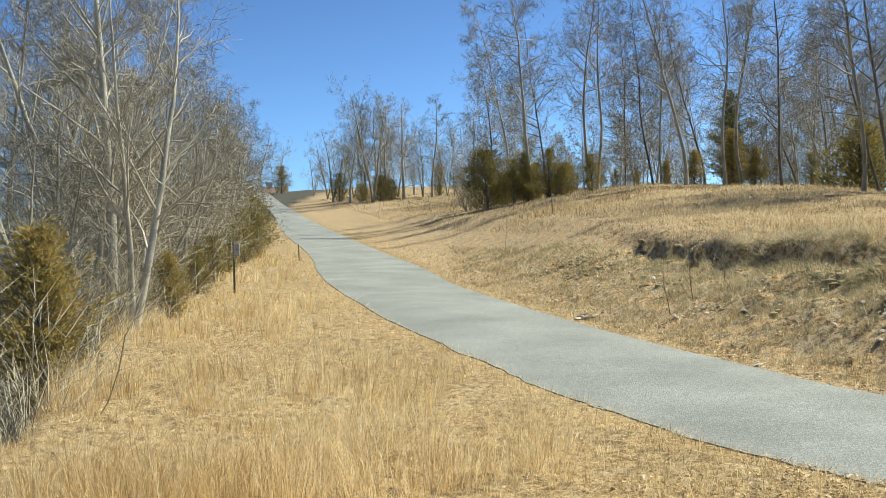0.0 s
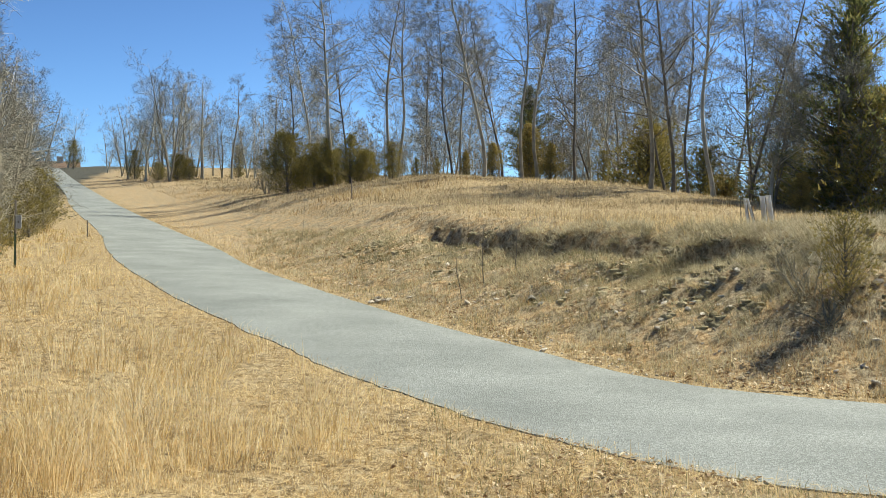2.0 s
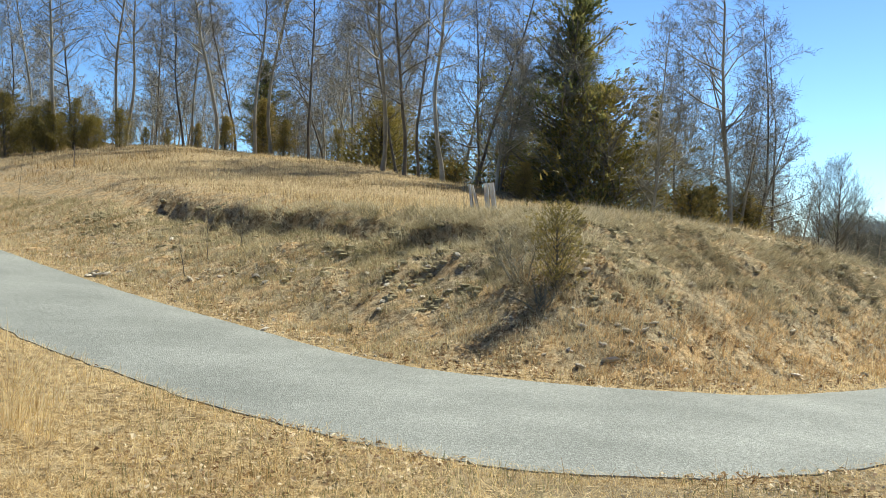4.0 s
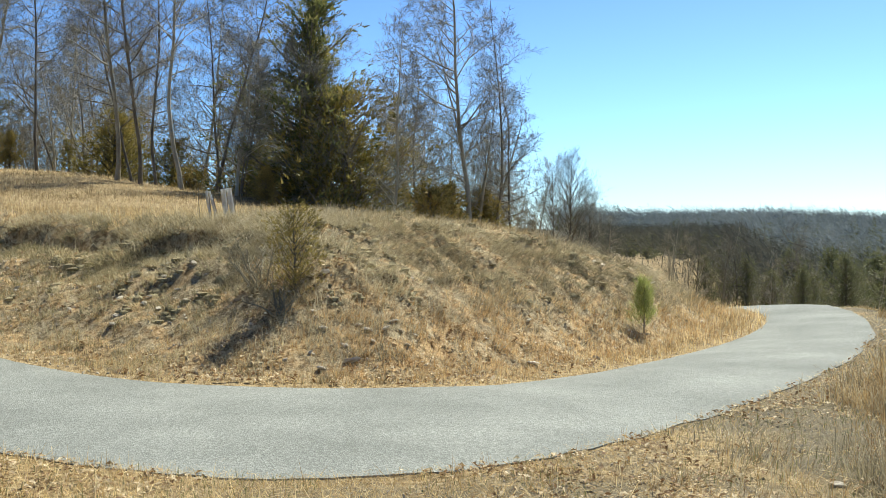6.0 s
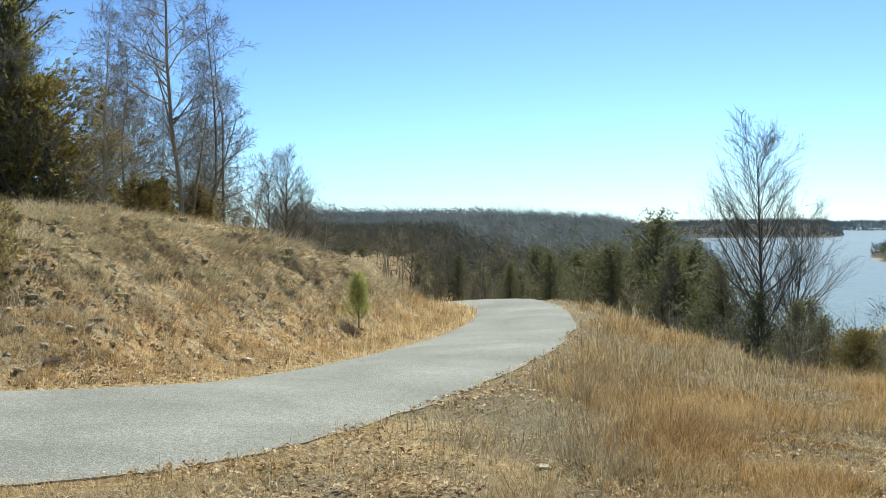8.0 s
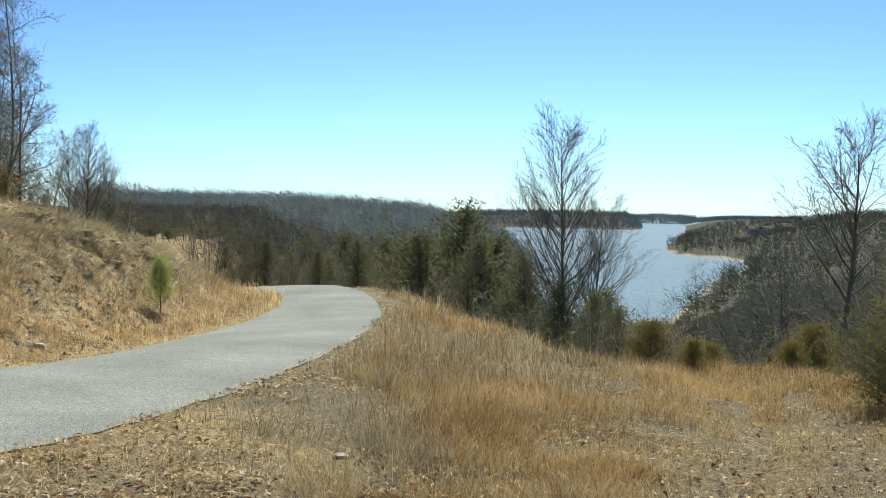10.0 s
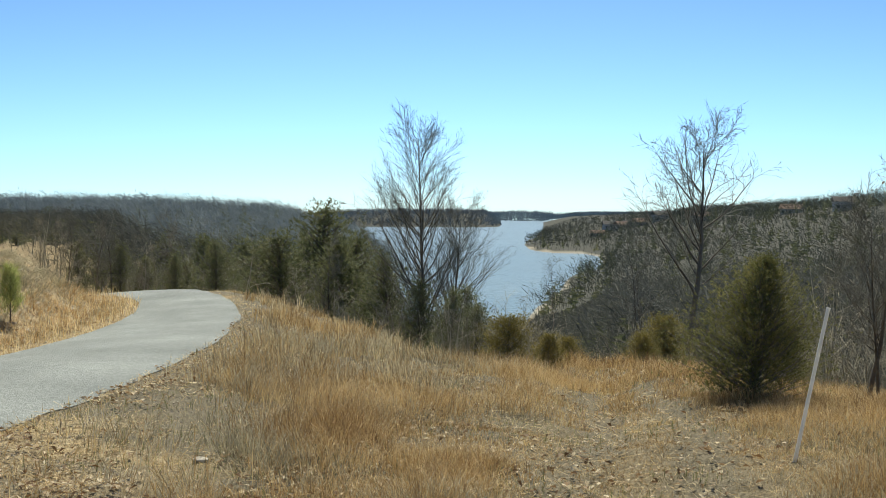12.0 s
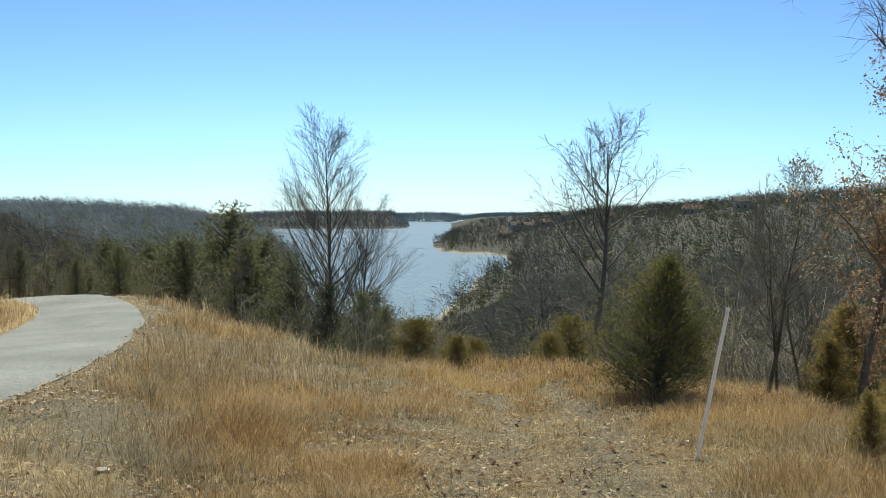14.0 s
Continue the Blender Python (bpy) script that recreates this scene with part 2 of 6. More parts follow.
def road_material():
    m = bpy.data.materials.new("worn_chip_seal")
    m.use_nodes = True
    N, L = m.node_tree.nodes, m.node_tree.links
    b = N["Principled BSDF"]
    b.inputs["Roughness"].default_value, b.inputs["Specular IOR Level"].default_value = 0.85, 0.3
    tc = N.new("ShaderNodeTexCoord")
    vor, n1, n2 = N.new("ShaderNodeTexVoronoi"), N.new("ShaderNodeTexNoise"), N.new("ShaderNodeTexNoise")
    vor.inputs["Scale"].default_value = 75
    n1.inputs["Scale"].default_value, n1.inputs["Detail"].default_value = 0.7, 6
    n2.inputs["Scale"].default_value, n2.inputs["Detail"].default_value = 22, 6
    for n in (vor, n1, n2):
        L.new(tc.outputs["Object"], n.inputs["Vector"])
    r = N.new("ShaderNodeValToRGB")
    els = r.color_ramp.elements
    els.new(0.5)
    for e, (p, c) in zip(els, [(0.0, (0.10, 0.108, 0.10)), (0.5, (0.205, 0.217, 0.204)), (1.0, (0.42, 0.435, 0.412))]):
        e.position, e.color = p, (*c, 1)
    sep = N.new("ShaderNodeSeparateColor")
    L.new(vor.outputs["Color"], sep.inputs[0])
    a = N.new("ShaderNodeMath")
    a.operation = "MULTIPLY_ADD"
    a.inputs[1].default_value = 0.5
    L.new(sep.outputs[0], a.inputs[0])
    h = N.new("ShaderNodeMath")
    h.operation = "MULTIPLY_ADD"
    h.inputs[1].default_value, h.inputs[2].default_value = 0.7, -0.1
    L.new(n1.outputs["Fac"], h.inputs[0])
    L.new(h.outputs[0], a.inputs[2])
    L.new(a.outputs[0], r.inputs[0])
    L.new(r.outputs[0], b.inputs["Base Color"])
    bp = N.new("ShaderNodeBump")
    bp.inputs["Strength"].default_value, bp.inputs["Distance"].default_value = 0.5, 0.012
    L.new(vor.outputs["Distance"], bp.inputs["Height"])
    L.new(bp.outputs[0], b.inputs["Normal"])
    return m


def water_material():
    m = bpy.data.materials.new("rippled_lake_water")
    m.use_nodes = True
    N, L = m.node_tree.nodes, m.node_tree.links
    b = N["Principled BSDF"]
    b.inputs["Base Color"].default_value = (0.012, 0.085, 0.12, 1)
    b.inputs["Roughness"].default_value, b.inputs["IOR"].default_value = 0.36, 1.33
    tc = N.new("ShaderNodeTexCoord")
    n1, n2 = N.new("ShaderNodeTexNoise"), N.new("ShaderNodeTexNoise")
    n1.inputs["Scale"].default_value, n1.inputs["Detail"].default_value = 0.35, 5
    n2.inputs["Scale"].default_value, n2.inputs["Detail"].default_value = 0.02, 3
    for n in (n1, n2):
        L.new(tc.outputs["Object"], n.inputs["Vector"])
    mul = N.new("ShaderNodeMath")
    mul.operation = "MULTIPLY"
    L.new(n1.outputs["Fac"], mul.inputs[0])
    L.new(n2.outputs["Fac"], mul.inputs[1])
    bp = N.new("ShaderNodeBump")
    bp.inputs["Strength"].default_value, bp.inputs["Distance"].default_value = 1.0, 1.5
    L.new(mul.outputs[0], bp.inputs["Height"])
    L.new(bp.outputs[0], b.inputs["Normal"])
    return m


M_ground, M_road, M_water = ground_material(), road_material(), water_material()


# ---------------------------------------------------------------- shaping tools
def link_mesh(name, verts, faces, material, parent=None, smooth=False):
    """One mesh object from arrays; faces is an (n, 3) or (n, 4) array, or a list of such arrays."""
    me = bpy.data.meshes.new(name)
    groups = [f for f in (faces if isinstance(faces, list) else [faces]) if len(f)]
    me.vertices.add(len(verts))
    me.vertices.foreach_set("co", np.asarray(verts, np.float32).ravel())
    sizes = np.concatenate([np.full(len(f), f.shape[1], np.int32) for f in groups])
    loops = np.concatenate([np.asarray(f, np.int32).ravel() for f in groups])
    me.loops.add(len(loops))
    me.loops.foreach_set("vertex_index", loops)
    me.polygons.add(len(sizes))
    me.polygons.foreach_set("loop_start", np.concatenate([[0], np.cumsum(sizes)[:-1]]).astype(np.int32))
    me.polygons.foreach_set("use_smooth", np.full(len(sizes), smooth))
    me.update(calc_edges=True)
    me.validate()
    me.materials.append(material)
    ob = new(name, me)
    ob.parent = parent
    return ob


def part(name, bm, material, parent, label=""):
    me = bpy.data.meshes.new(name)
    bm.to_mesh(me)
    bm.free()
    me.materials.append(material)
    ob = new(name, me)
    ob.parent = parent
    return tagged(ob, label)


def lattice(ix, iy):
    n = (ix.astype(np.int64) * 374761393 + iy.astype(np.int64) * 668265263) & 0xFFFFFFFF
    n = ((n ^ (n >> 13)) * 1274126177) & 0xFFFFFFFF
    return ((n ^ (n >> 16)) & 0xFFFF) / 65535.0


def vnoise(x, y):
    ix, iy = np.floor(x), np.floor(y)
    fx, fy = x - ix, y - iy
    fx, fy = fx * fx * (3 - 2 * fx), fy * fy * (3 - 2 * fy)
    ix, iy = ix.astype(np.int64), iy.astype(np.int64)
    a, b = lattice(ix, iy), lattice(ix + 1, iy)
    c, d = lattice(ix, iy + 1), lattice(ix + 1, iy + 1)
    return (a * (1 - fx) + b * fx) * (1 - fy) + (c * (1 - fx) + d * fx) * fy - 0.5


def fbm(x, y, octaves=4):
    s, amp = 0, 1
    for k in range(octaves):
        s = s + amp * vnoise(x * 2 ** k + 17 * k, y * 2 ** k - 9 * k)
        amp *= 0.5
    return s


def smooth01(t):
    t = np.clip(t, 0, 1)
    return t * t * (3 - 2 * t)


def curve_through(nodes, per=6):
    n = np.array(nodes, float)
    P = np.vstack([2 * n[0] - n[1], n, 2 * n[-1] - n[-2]])
    t = np.linspace(0, 1, per, endpoint=False)[:, None]
    out = []
    for i in range(1, len(P) - 2):
        a, b, c, d = P[i - 1], P[i], P[i + 1], P[i + 2]
        out.append(0.5 * (2 * b + (c - a) * t + (2 * a - 5 * b + 4 * c - d) * t ** 2 + (3 * b - a - 3 * c + d) * t ** 3))
    return np.vstack(out + [n[-1:]])


# ---------------------------------------------------------------- the road's two edges
NEAR_EDGE = curve_through([(-34, 200, 12.7), (-28, 172.7, 11.7), (-15.6, 106.5, 6.2), (-10.7, 77.7, 3.7), (-5.56, 46.8, 1.98), (-3.73, 33.5, 1.26), (-2.3, 26, 0.85), (-1.25, 21.2, 0.59),
                           (-0.35, 17.8, 0.4), (0.35, 15.3, 0.27), (0.8, 13.5, 0.175), (1.35, 11.9, 0.1), (1.95, 10.2, 0.03), (2.6, 8.7, 0.0), (3.2, 7.6, 0.0),
                           (3.95, 7.0, -0.02), (5.2, 6.8, -0.05), (6.5, 7.05, -0.08), (8.7, 7.8, -0.11), (10.6, 8.6, -0.12), (12.8, 9.6, -0.13), (15, 10.85, -0.13),
                           (17, 12.1, -0.13), (19.5, 14.15, -0.13), (21.5, 16.2, -0.14), (22.7, 17.7, -0.2), (23.6, 19.6, -0.36), (24.1, 22, -0.8), (24.0, 26, -1.6), (23, 32, -2.6)])
FAR_EDGE = curve_through([(-31.2, 200, 12.7), (-25.6, 173, 11.7), (-16.84, 124.6, 7.7), (-10.03, 89.4, 4.7), (-6.56, 72.7, 3.26), (-3.1, 50.5, 2.07), (-1.0, 38, 1.38), (-0.05, 30.7, 0.99), (0.88, 25.8, 0.74),
                          (1.8, 21.6, 0.52), (2.45, 18.8, 0.38), (3.0, 16.7, 0.28), (3.55, 14.9, 0.19), (4.05, 13.4, 0.1), (4.6, 12.2, 0.05), (5.35, 11.25, 0.03),
                          (6.2, 10.7, 0.0), (7.1, 10.5, -0.04), (8.1, 10.6, -0.11), (9.6, 11.05, -0.17), (11, 11.6, -0.21), (12.8, 12.4, -0.25), (14.7, 13.3, -0.27),
                          (16.6, 14.35, -0.27), (18.5, 15.65, -0.25), (19.95, 17.1, -0.22), (20.6, 18.8, -0.27), (21.0, 20.4, -0.45), (21.0, 23, -1.0), (20.4, 27, -1.8), (19.4, 33, -2.7)])


def near_line(x, y, line):
    """Signed distance to a line (positive on its left as it runs) and the height of the nearest point."""
    best, sign, height, weight = np.full(x.shape, 1e18), np.ones(x.shape), np.zeros(x.shape), np.zeros(x.shape)
    for a, b in zip(line[:-1], line[1:]):
        d = b[:2] - a[:2]
        t = np.clip(((x - a[0]) * d[0] + (y - a[1]) * d[1]) / (d @ d), 0, 1)
        ex, ey = x - a[0] - t * d[0], y - a[1] - t * d[1]
        q = ex * ex + ey * ey
        m = q < best
        best = np.where(m, q, best)
        sign = np.where(m, np.where(d[0] * (y - a[1]) - d[1] * (x - a[0]) > 0, 1.0, -1.0), sign)
        g = math.hypot(d[0], d[1]) / (q + 0.05) ** 2
        height += g * (a[2] + t * (b[2] - a[2]))
        weight += g
    return np.sqrt(best) * sign, height / weight


# far land: heights at these distances for a fan of bearings (degrees clockwise from +y)
KNOTS = [30, 45, 70, 120, 200, 300, 440, 600, 950, 1400, 2100, 2400, 3400, 4600, 4800]
LAND = {
    30: [2, 2, 2, 1, 0, 0, 0, 0, 0, 0, 0, 0, 0, 0, 0],
    40: [1.4, 1.2, 0, -3, -5, -4, -1, -1, -4, -5, -6, -6, -6, -6, -6],
    44: [0.4, -1, -4, -9, -8, -3, 0.5, 0, -5, -6, -6, -6, -6, -6, -6],
    50: [-0.6, -3, -6, -11, -9, -3, 1.5, 0, -4, -6, -8, -8, -8, -8, -8],
    56: [-1.6, -4.5, -9, -14, -12, -6, -2, -2, -6, -10, -12, -12, -12, -12, -12],
    60: [-2.6, -5.5, -10, -16, -19, -16, -11, -13, -27, -28, -24, 1, -4, -6, -6],
    62: [-2.8, -6.5, -12.5, -19, -21.9, -24.2, -26, -27, -28, -28, -24, 2, -4, -6, -6],
    66: [-2.9, -6.5, -13, -19.5, -22, -24, -27, -28, -28, -28, -24, 1, -4, -6, -6],
    66.9: [-2.9, -6.5, -13, -19.5, -22, -24, -27, -28, -28, -28, -28, -28, -28, -2, 4],
    67.6: [-2.9, -6.4, -12.5, -19, -21.8, -23.8, -27, -28, -25.5, -27, -28, -28, -28, -2, 4],
    68: [-2.8, -6.3, -12, -18.5, -21.5, -23.7, -27, -28, -22.3, -26, -28, -28, -28, -2, 4],
    68.8: [-2.75, -6, -10.5, -16.5, -20.3, -22.7, -26, -28, -20, -22, -24, -24, -24, -4, 2],
    69.5: [-2.7, -5.6, -9.5, -15, -19.3, -22.3, -24.4, -27.5, -19, -16, -14, -14, -14, -14, -4],
    70.5: [-2.6, -5.4, -9, -13.5, -17.5, -21.2, -21.6, -26.5, -20, -9, -6, -6, -6, -6, -4],
    71.4: [-2.5, -5.2, -8.5, -12, -15.5, -20, -20.6, -25, -20, -6, -3, -3, -4, -4, -4],
    72.2: [-2.45, -5.1, -8.5, -12, -15, -19, -20, -21, -14, -3, -1, -2, -4, -4, -4],
    73: [-2.4, -5, -8.5, -12, -15, -18, -20, -17, -11, -2, 0, -2, -4, -4, -4],
    76: [-2.3, -4.6, -9, -14, -17, -16, -14, -9, 2, 3, 0, -2, -4, -4, -4],
    80: [-2.6, -5, -9, -14, -15, -13, -8, 0, 6, 4, 0, -2, -4, -4, -4],
    84: [-3, -6, -10, -14, -14, -10, -3, 6, 8, 5, 0, -2, -4, -4, -4],
    90: [-3.2, -6, -10, -13, -12, -7, 3, 13, 10, 5, 0, -2, -4, -4, -4],
    100: [-3.2, -6, -10, -13, -12, -7, 3, 13, 10, 5, 0, -2, -4, -4, -4],
    180: [-3.2, -6, -10, -13, -12, -7, 3, 8, 6, 0, 0, -2, -4, -4, -4],
    300: [-3.2, -8, -14, -16, -12, -7, 3, 8, 6, 0, 0, -2, -4, -4, -4],
    335: [-3.2, -8, -13, -16, -12, -7, 3, 8, 6, 0, 0, -2, -4, -4, -4],
    352: [0.5, 1, 2, 2, 0, 0, 0, 0, 0, 0, 0, 0, 0, 0, 0],
    390: [2, 2, 2, 1, 0, 0, 0, 0, 0, 0, 0, 0, 0, 0, 0],
}
LAND_A = np.array(list(LAND))
LAND_Z = np.array(list(LAND.values()))
EDGE_A = [-21, -17, -12, -9.5, -6, 0, 46, 52, 56, 59.6, 63.4, 67, 69.4, 70.6, 72.5, 75, 78, 81, 84.4, 90, 100, 180, 300, 339]
EDGE_D = [11, 19, 38, 70, 140, 300, 300, 60, 27, 20, 16, 13.5, 13.5, 17, 19, 14, 12, 11, 11, 9, 8, 8, 9, 11]
LIP_A = [-20, -6, 0, 5, 10, 28, 36, 38.5, 41.2, 43.9, 45.2, 46.3, 47.9, 49.5, 60]
LIP_H = [0.3, 0.35, 0.75, 1.3, 1.72, 1.76, 1.70, 1.54, 1.34, 1.04, 0.88, 0.72, 0.45, 0.22, 0.1]
TOP_A, TOP_S = [-8, -6, -4.9, -3.5, -2.2, -0.5, 2, 10, 18, 25, 30, 34, 38, 42, 46, 52], [0.11, 0.115, 0.102, 0.092, 0.085, 0.08, 0.072, 0.072, 0.063, 0.038, 0.032, 0.022, 0.004, -0.012, -0.08, -0.18]


FAR_A = np.degrees(np.arctan2(FAR_EDGE[:, 0], FAR_EDGE[:, 1]))
FAR_D = np.hypot(FAR_EDGE[:, 0], FAR_EDGE[:, 1])
run_up = int(np.argmax(FAR_A)) + 1


def far_land(a, d):
    a = np.where(a < 30, a + 360, a)
    ld = np.log(np.clip(d, 30, 4800))
    kn = np.log(KNOTS)
    j = np.clip(np.searchsorted(kn, ld) - 1, 0, len(kn) - 2)
    u = (ld - kn[j]) / (kn[j + 1] - kn[j])
    i = np.clip(np.searchsorted(LAND_A, a) - 1, 0, len(LAND_A) - 2)
    w = np.clip((a - LAND_A[i]) / (LAND_A[i + 1] - LAND_A[i]), 0, 1)
    u = smooth01(u) * 0.5 + u * 0.5
    return (LAND_Z[i, j] * (1 - u) + LAND_Z[i, j + 1] * u) * (1 - w) + (LAND_Z[i + 1, j] * (1 - u) + LAND_Z[i + 1, j + 1] * u) * w


def land(x, y, detail=True):
    """Height of the ground, and how much of it is bank, and how much is road bed."""
    x, y = np.asarray(x, float), np.asarray(y, float)
    d = np.hypot(x, y)
    a = np.degrees(np.arctan2(x, y))
    a0 = np.where(a < -21.01, a + 360, a)
    close = d < 420
    vf, zf = np.full(x.shape, -99.0), np.zeros(x.shape)
    vn, zn = np.full(x.shape, -99.0), np.zeros(x.shape)
    if close.any():
        vf[close], zf[close] = near_line(x[close], y[close], FAR_EDGE)
        vn[close], zn[close] = near_line(x[close], y[close], NEAR_EDGE)
    # the side of the camera
    g = np.interp(y, [-50, 0, 8, 12, 17.8, 26, 46.8, 77.7, 106.5, 172, 210, 400], [0, 0, 0, 0.1, 0.4, 0.85, 1.98, 3.69, 6.2, 11.7, 12.6, 13])
    w = smooth01((x - 2) / 4)
    base = g * (1 - w) + w * (-0.02 - 0.007 * x)
    de = np.interp(a0, EDGE_A, EDGE_D)
    over = np.maximum(d - de, 0)
    steep = np.interp(a0, [-21, -9, 46, 56, 62, 70, 76, 90, 200, 300, 339], [0.30, 0.30, 0.2, 0.22, 0.2, 0.09, 0.12, 0.14, 0.2, 0.3, 0.3])
    side = base - steep * over * over / (over + 3.0) - 0.012 * np.maximum(d - 4, 0) * smooth01((a0 - 50) / 15) * (a0 < 200) - 0.036 * np.maximum(d - 6, 0) * np.exp(-((a0 - 71.8) / 2.6) ** 2) * (d < 60) - 0.08 * smooth01((d - 8) / 8) * smooth01((a0 - 52) / 4) * (a0 < 120)
    fl = far_land(a, d)
    mixf = smooth01((d - 32) / 40) * smooth01((a0 - 46) / 6)
    side = side * (1 - mixf) + fl * mixf
    lumps = 0.0
    if detail:
        lumps = fbm(x * 0.5, y * 0.5) * 0.10 * smooth01(d / 5) + fbm(x * 3, y * 3, 3) * 0.05
    bed = smooth01(np.abs(vn) / 1.6)
    z_cam = (zn + 0.006 + 0.03 * smooth01(np.abs(vn) / 0.5)) * (1 - bed) + (side + lumps) * bed
    # the uphill side: verge, cut bank, lip, plateau
    run = np.interp(a, [-10, 0, 10, 24, 34, 38, 41, 44, 48], [6.0, 5.0, 3.9, 3.7, 3.2, 2.7, 2.1, 1.6, 1.3]) + 0.22 * fbm(x * 0.25, y * 0.25, 2)
    hb = np.interp(a, LIP_A, LIP_H)
    t = (vf - 0.75) / run
    rise = smooth01(t) * 0.2 + np.clip(t, 0, 1) * 0.8
    cut = np.interp(a, [6.5, 10, 16, 24, 28, 36], [0, 0.24, 0.24, 0.16, 0.0, 0]) * np.clip(1 + 2.4 * fbm(x * 0.9, y * 0.9, 3), 0.1, 1.7)
    edge = 0.80 + 0.16 * fbm(x * 1.6 + 3, y * 1.6, 3)
    rise = rise + cut / np.maximum(np.interp(a, LIP_A, LIP_H), 0.2) * (smooth01((t - edge) / 0.05) - smooth01((t - 0.1) / 0.9))
    rise = rise - cut * 0.45 / np.maximum(hb, 0.2) * np.exp(-((t - edge + 0.05) / 0.045) ** 2)
    lip = np.exp(-((t - 0.95) / 0.16) ** 2)
    slope = np.interp(a, TOP_A, TOP_S)
    a_line, d_line, z_line = FAR_A[:run_up], FAR_D[:run_up], FAR_EDGE[:run_up, 2]
    beyond = np.clip(d - np.interp(a, a_line, d_line) - 3.9, 0, np.interp(a, [-7, -3, 2, 7, 14], [52, 72, 95, 48, 38]))
    foot = np.interp(a, a_line, z_line)
    k = smooth01(vf / 4)
    z_up = zf * (1 - k) + foot * k + 0.006 + 0.03 * smooth01(vf / 0.5) + hb * rise + slope * beyond * np.where(slope > 0, np.minimum(1, beyond / 26), 1) * smooth01((vf - 1) / 4)
    field = zf + 0.006 + 0.03 * smooth01(vf / 0.5) + hb * rise + 0.10 * np.clip(vf - 4.5, 0, 22) * np.interp(d, [60, 120], [1, 0])
    w = smooth01((a - 4) / 7)
    z_up = field * (1 - w) + z_up * w
    down = smooth01((d - 60) / 120) * smooth01((a - 40) / 6)
    z_up = z_up * (1 - down) + fl * down
    back = smooth01((d - 190) / 200)
    z_up = z_up * (1 - back) + np.minimum(fl, 2.0) * back
    onbank = smooth01(vf / 0.8) * (1 - smooth01((t - 0.9) / 0.5)) * smooth01((50 - a) / 6)
    if detail:
        rough = fbm(x * 1.3, y * 1.3, 4)
        calm = np.interp(d, [17, 34], [1, 0.12])
        z_up = z_up + calm * onbank * (1 - 0.7 * np.exp(-((a - 26.3) / 2.6) ** 2)) * (0.11 * rough + 0.07 * fbm(x * 3.2, y * 3.2, 3) + 0.16 * lip * fbm(x * 0.9 + 5, y * 0.9, 3)) + smooth01(vf / 1.0) * lumps * np.interp(d, [18, 40], [0.8, 0.4])
        clods = np.interp(a, [24, 30, 46, 49], [0.25, 1, 1, 0]) * onbank * smooth01((t - 0.25) / 0.25)
        z_up = z_up + clods * (0.16 * np.abs(fbm(x * 2.1 + 7, y * 2.1, 3)) + 0.10 * fbm(x * 5.5, y * 5.5, 2))
    onroad = (vf < 0) & (vn > 0)
    z = np.where(vf >= 0, z_up, z_cam)
    inside = np.minimum(vn, -vf)
    z = np.where(onroad, np.where(vn < -vf, zn, zf) + 0.004 - 0.075 * smooth01((inside - 0.08) / 0.3), z)
    fall = 0.13 * np.maximum(d - 27.5, 0) * smooth01((a - 44.5) / 2.5) * smooth01((57 - a) / 2) * (d < 70)
    z = np.where(onroad, z, z - np.where(d < 45, fall, fall * (70 - d) / 25))
    drop = smooth01((a - 39.5) / 3) * smooth01((50 - a) / 3) * (0.10 * np.clip(d - 29, 0, 16) + 0.02 * np.clip(d - 45, 0, 60)) * smooth01((180 - d) / 60)
    z = np.where(vf > 0, z - drop, z)
    far = ~close
    z = np.where(far, fl, z)
    if detail:
        z = z + smooth01((d - 150) / 200) * fbm(x * 0.012, y * 0.012, 4) * 5.0 * np.clip((fl + 23.6) / 6, 0, 1) * smooth01((a0 - 43) / 4)
    return z, np.where(vf >= 0, onbank, 0), vf, vn, over


def ruts(x, y):
    """The two wheel tracks of the grassy side lane."""
    out = np.zeros(np.shape(x))
    for (x0, y0), (x1, y1) in (((5.0, 1.90), (14.2, 4.62)), ((5.2, 0.80), (14.2, 4.05))):
        ux, uy = x1 - x0, y1 - y0
        n = math.hypot(ux, uy)
        along = ((x - x0) * ux + (y - y0) * uy) / n
        off = ((x - x0) * uy - (y - y0) * ux) / n + 0.12 * np.sin(along * 0.9)
        out = np.maximum(out, np.exp(-(off / 0.19) ** 2) * smooth01((along + 1) / 2) * smooth01((n + 2 - along) / 3))
    return out


def wheelway(x, y):
    """The trodden strip that the two wheel tracks run in."""
    x0, y0, x1, y1 = 5.1, 1.35, 14.2, 4.33
    ux, uy = x1 - x0, y1 - y0
    n = math.hypot(ux, uy)
    along = ((x - x0) * ux + (y - y0) * uy) / n
    off = np.abs((x - x0) * uy - (y - y0) * ux) / n
    return (1 - smooth01((off - 0.7) / 0.5)) * smooth01((along + 1) / 2) * smooth01((n + 2 - along) / 3)


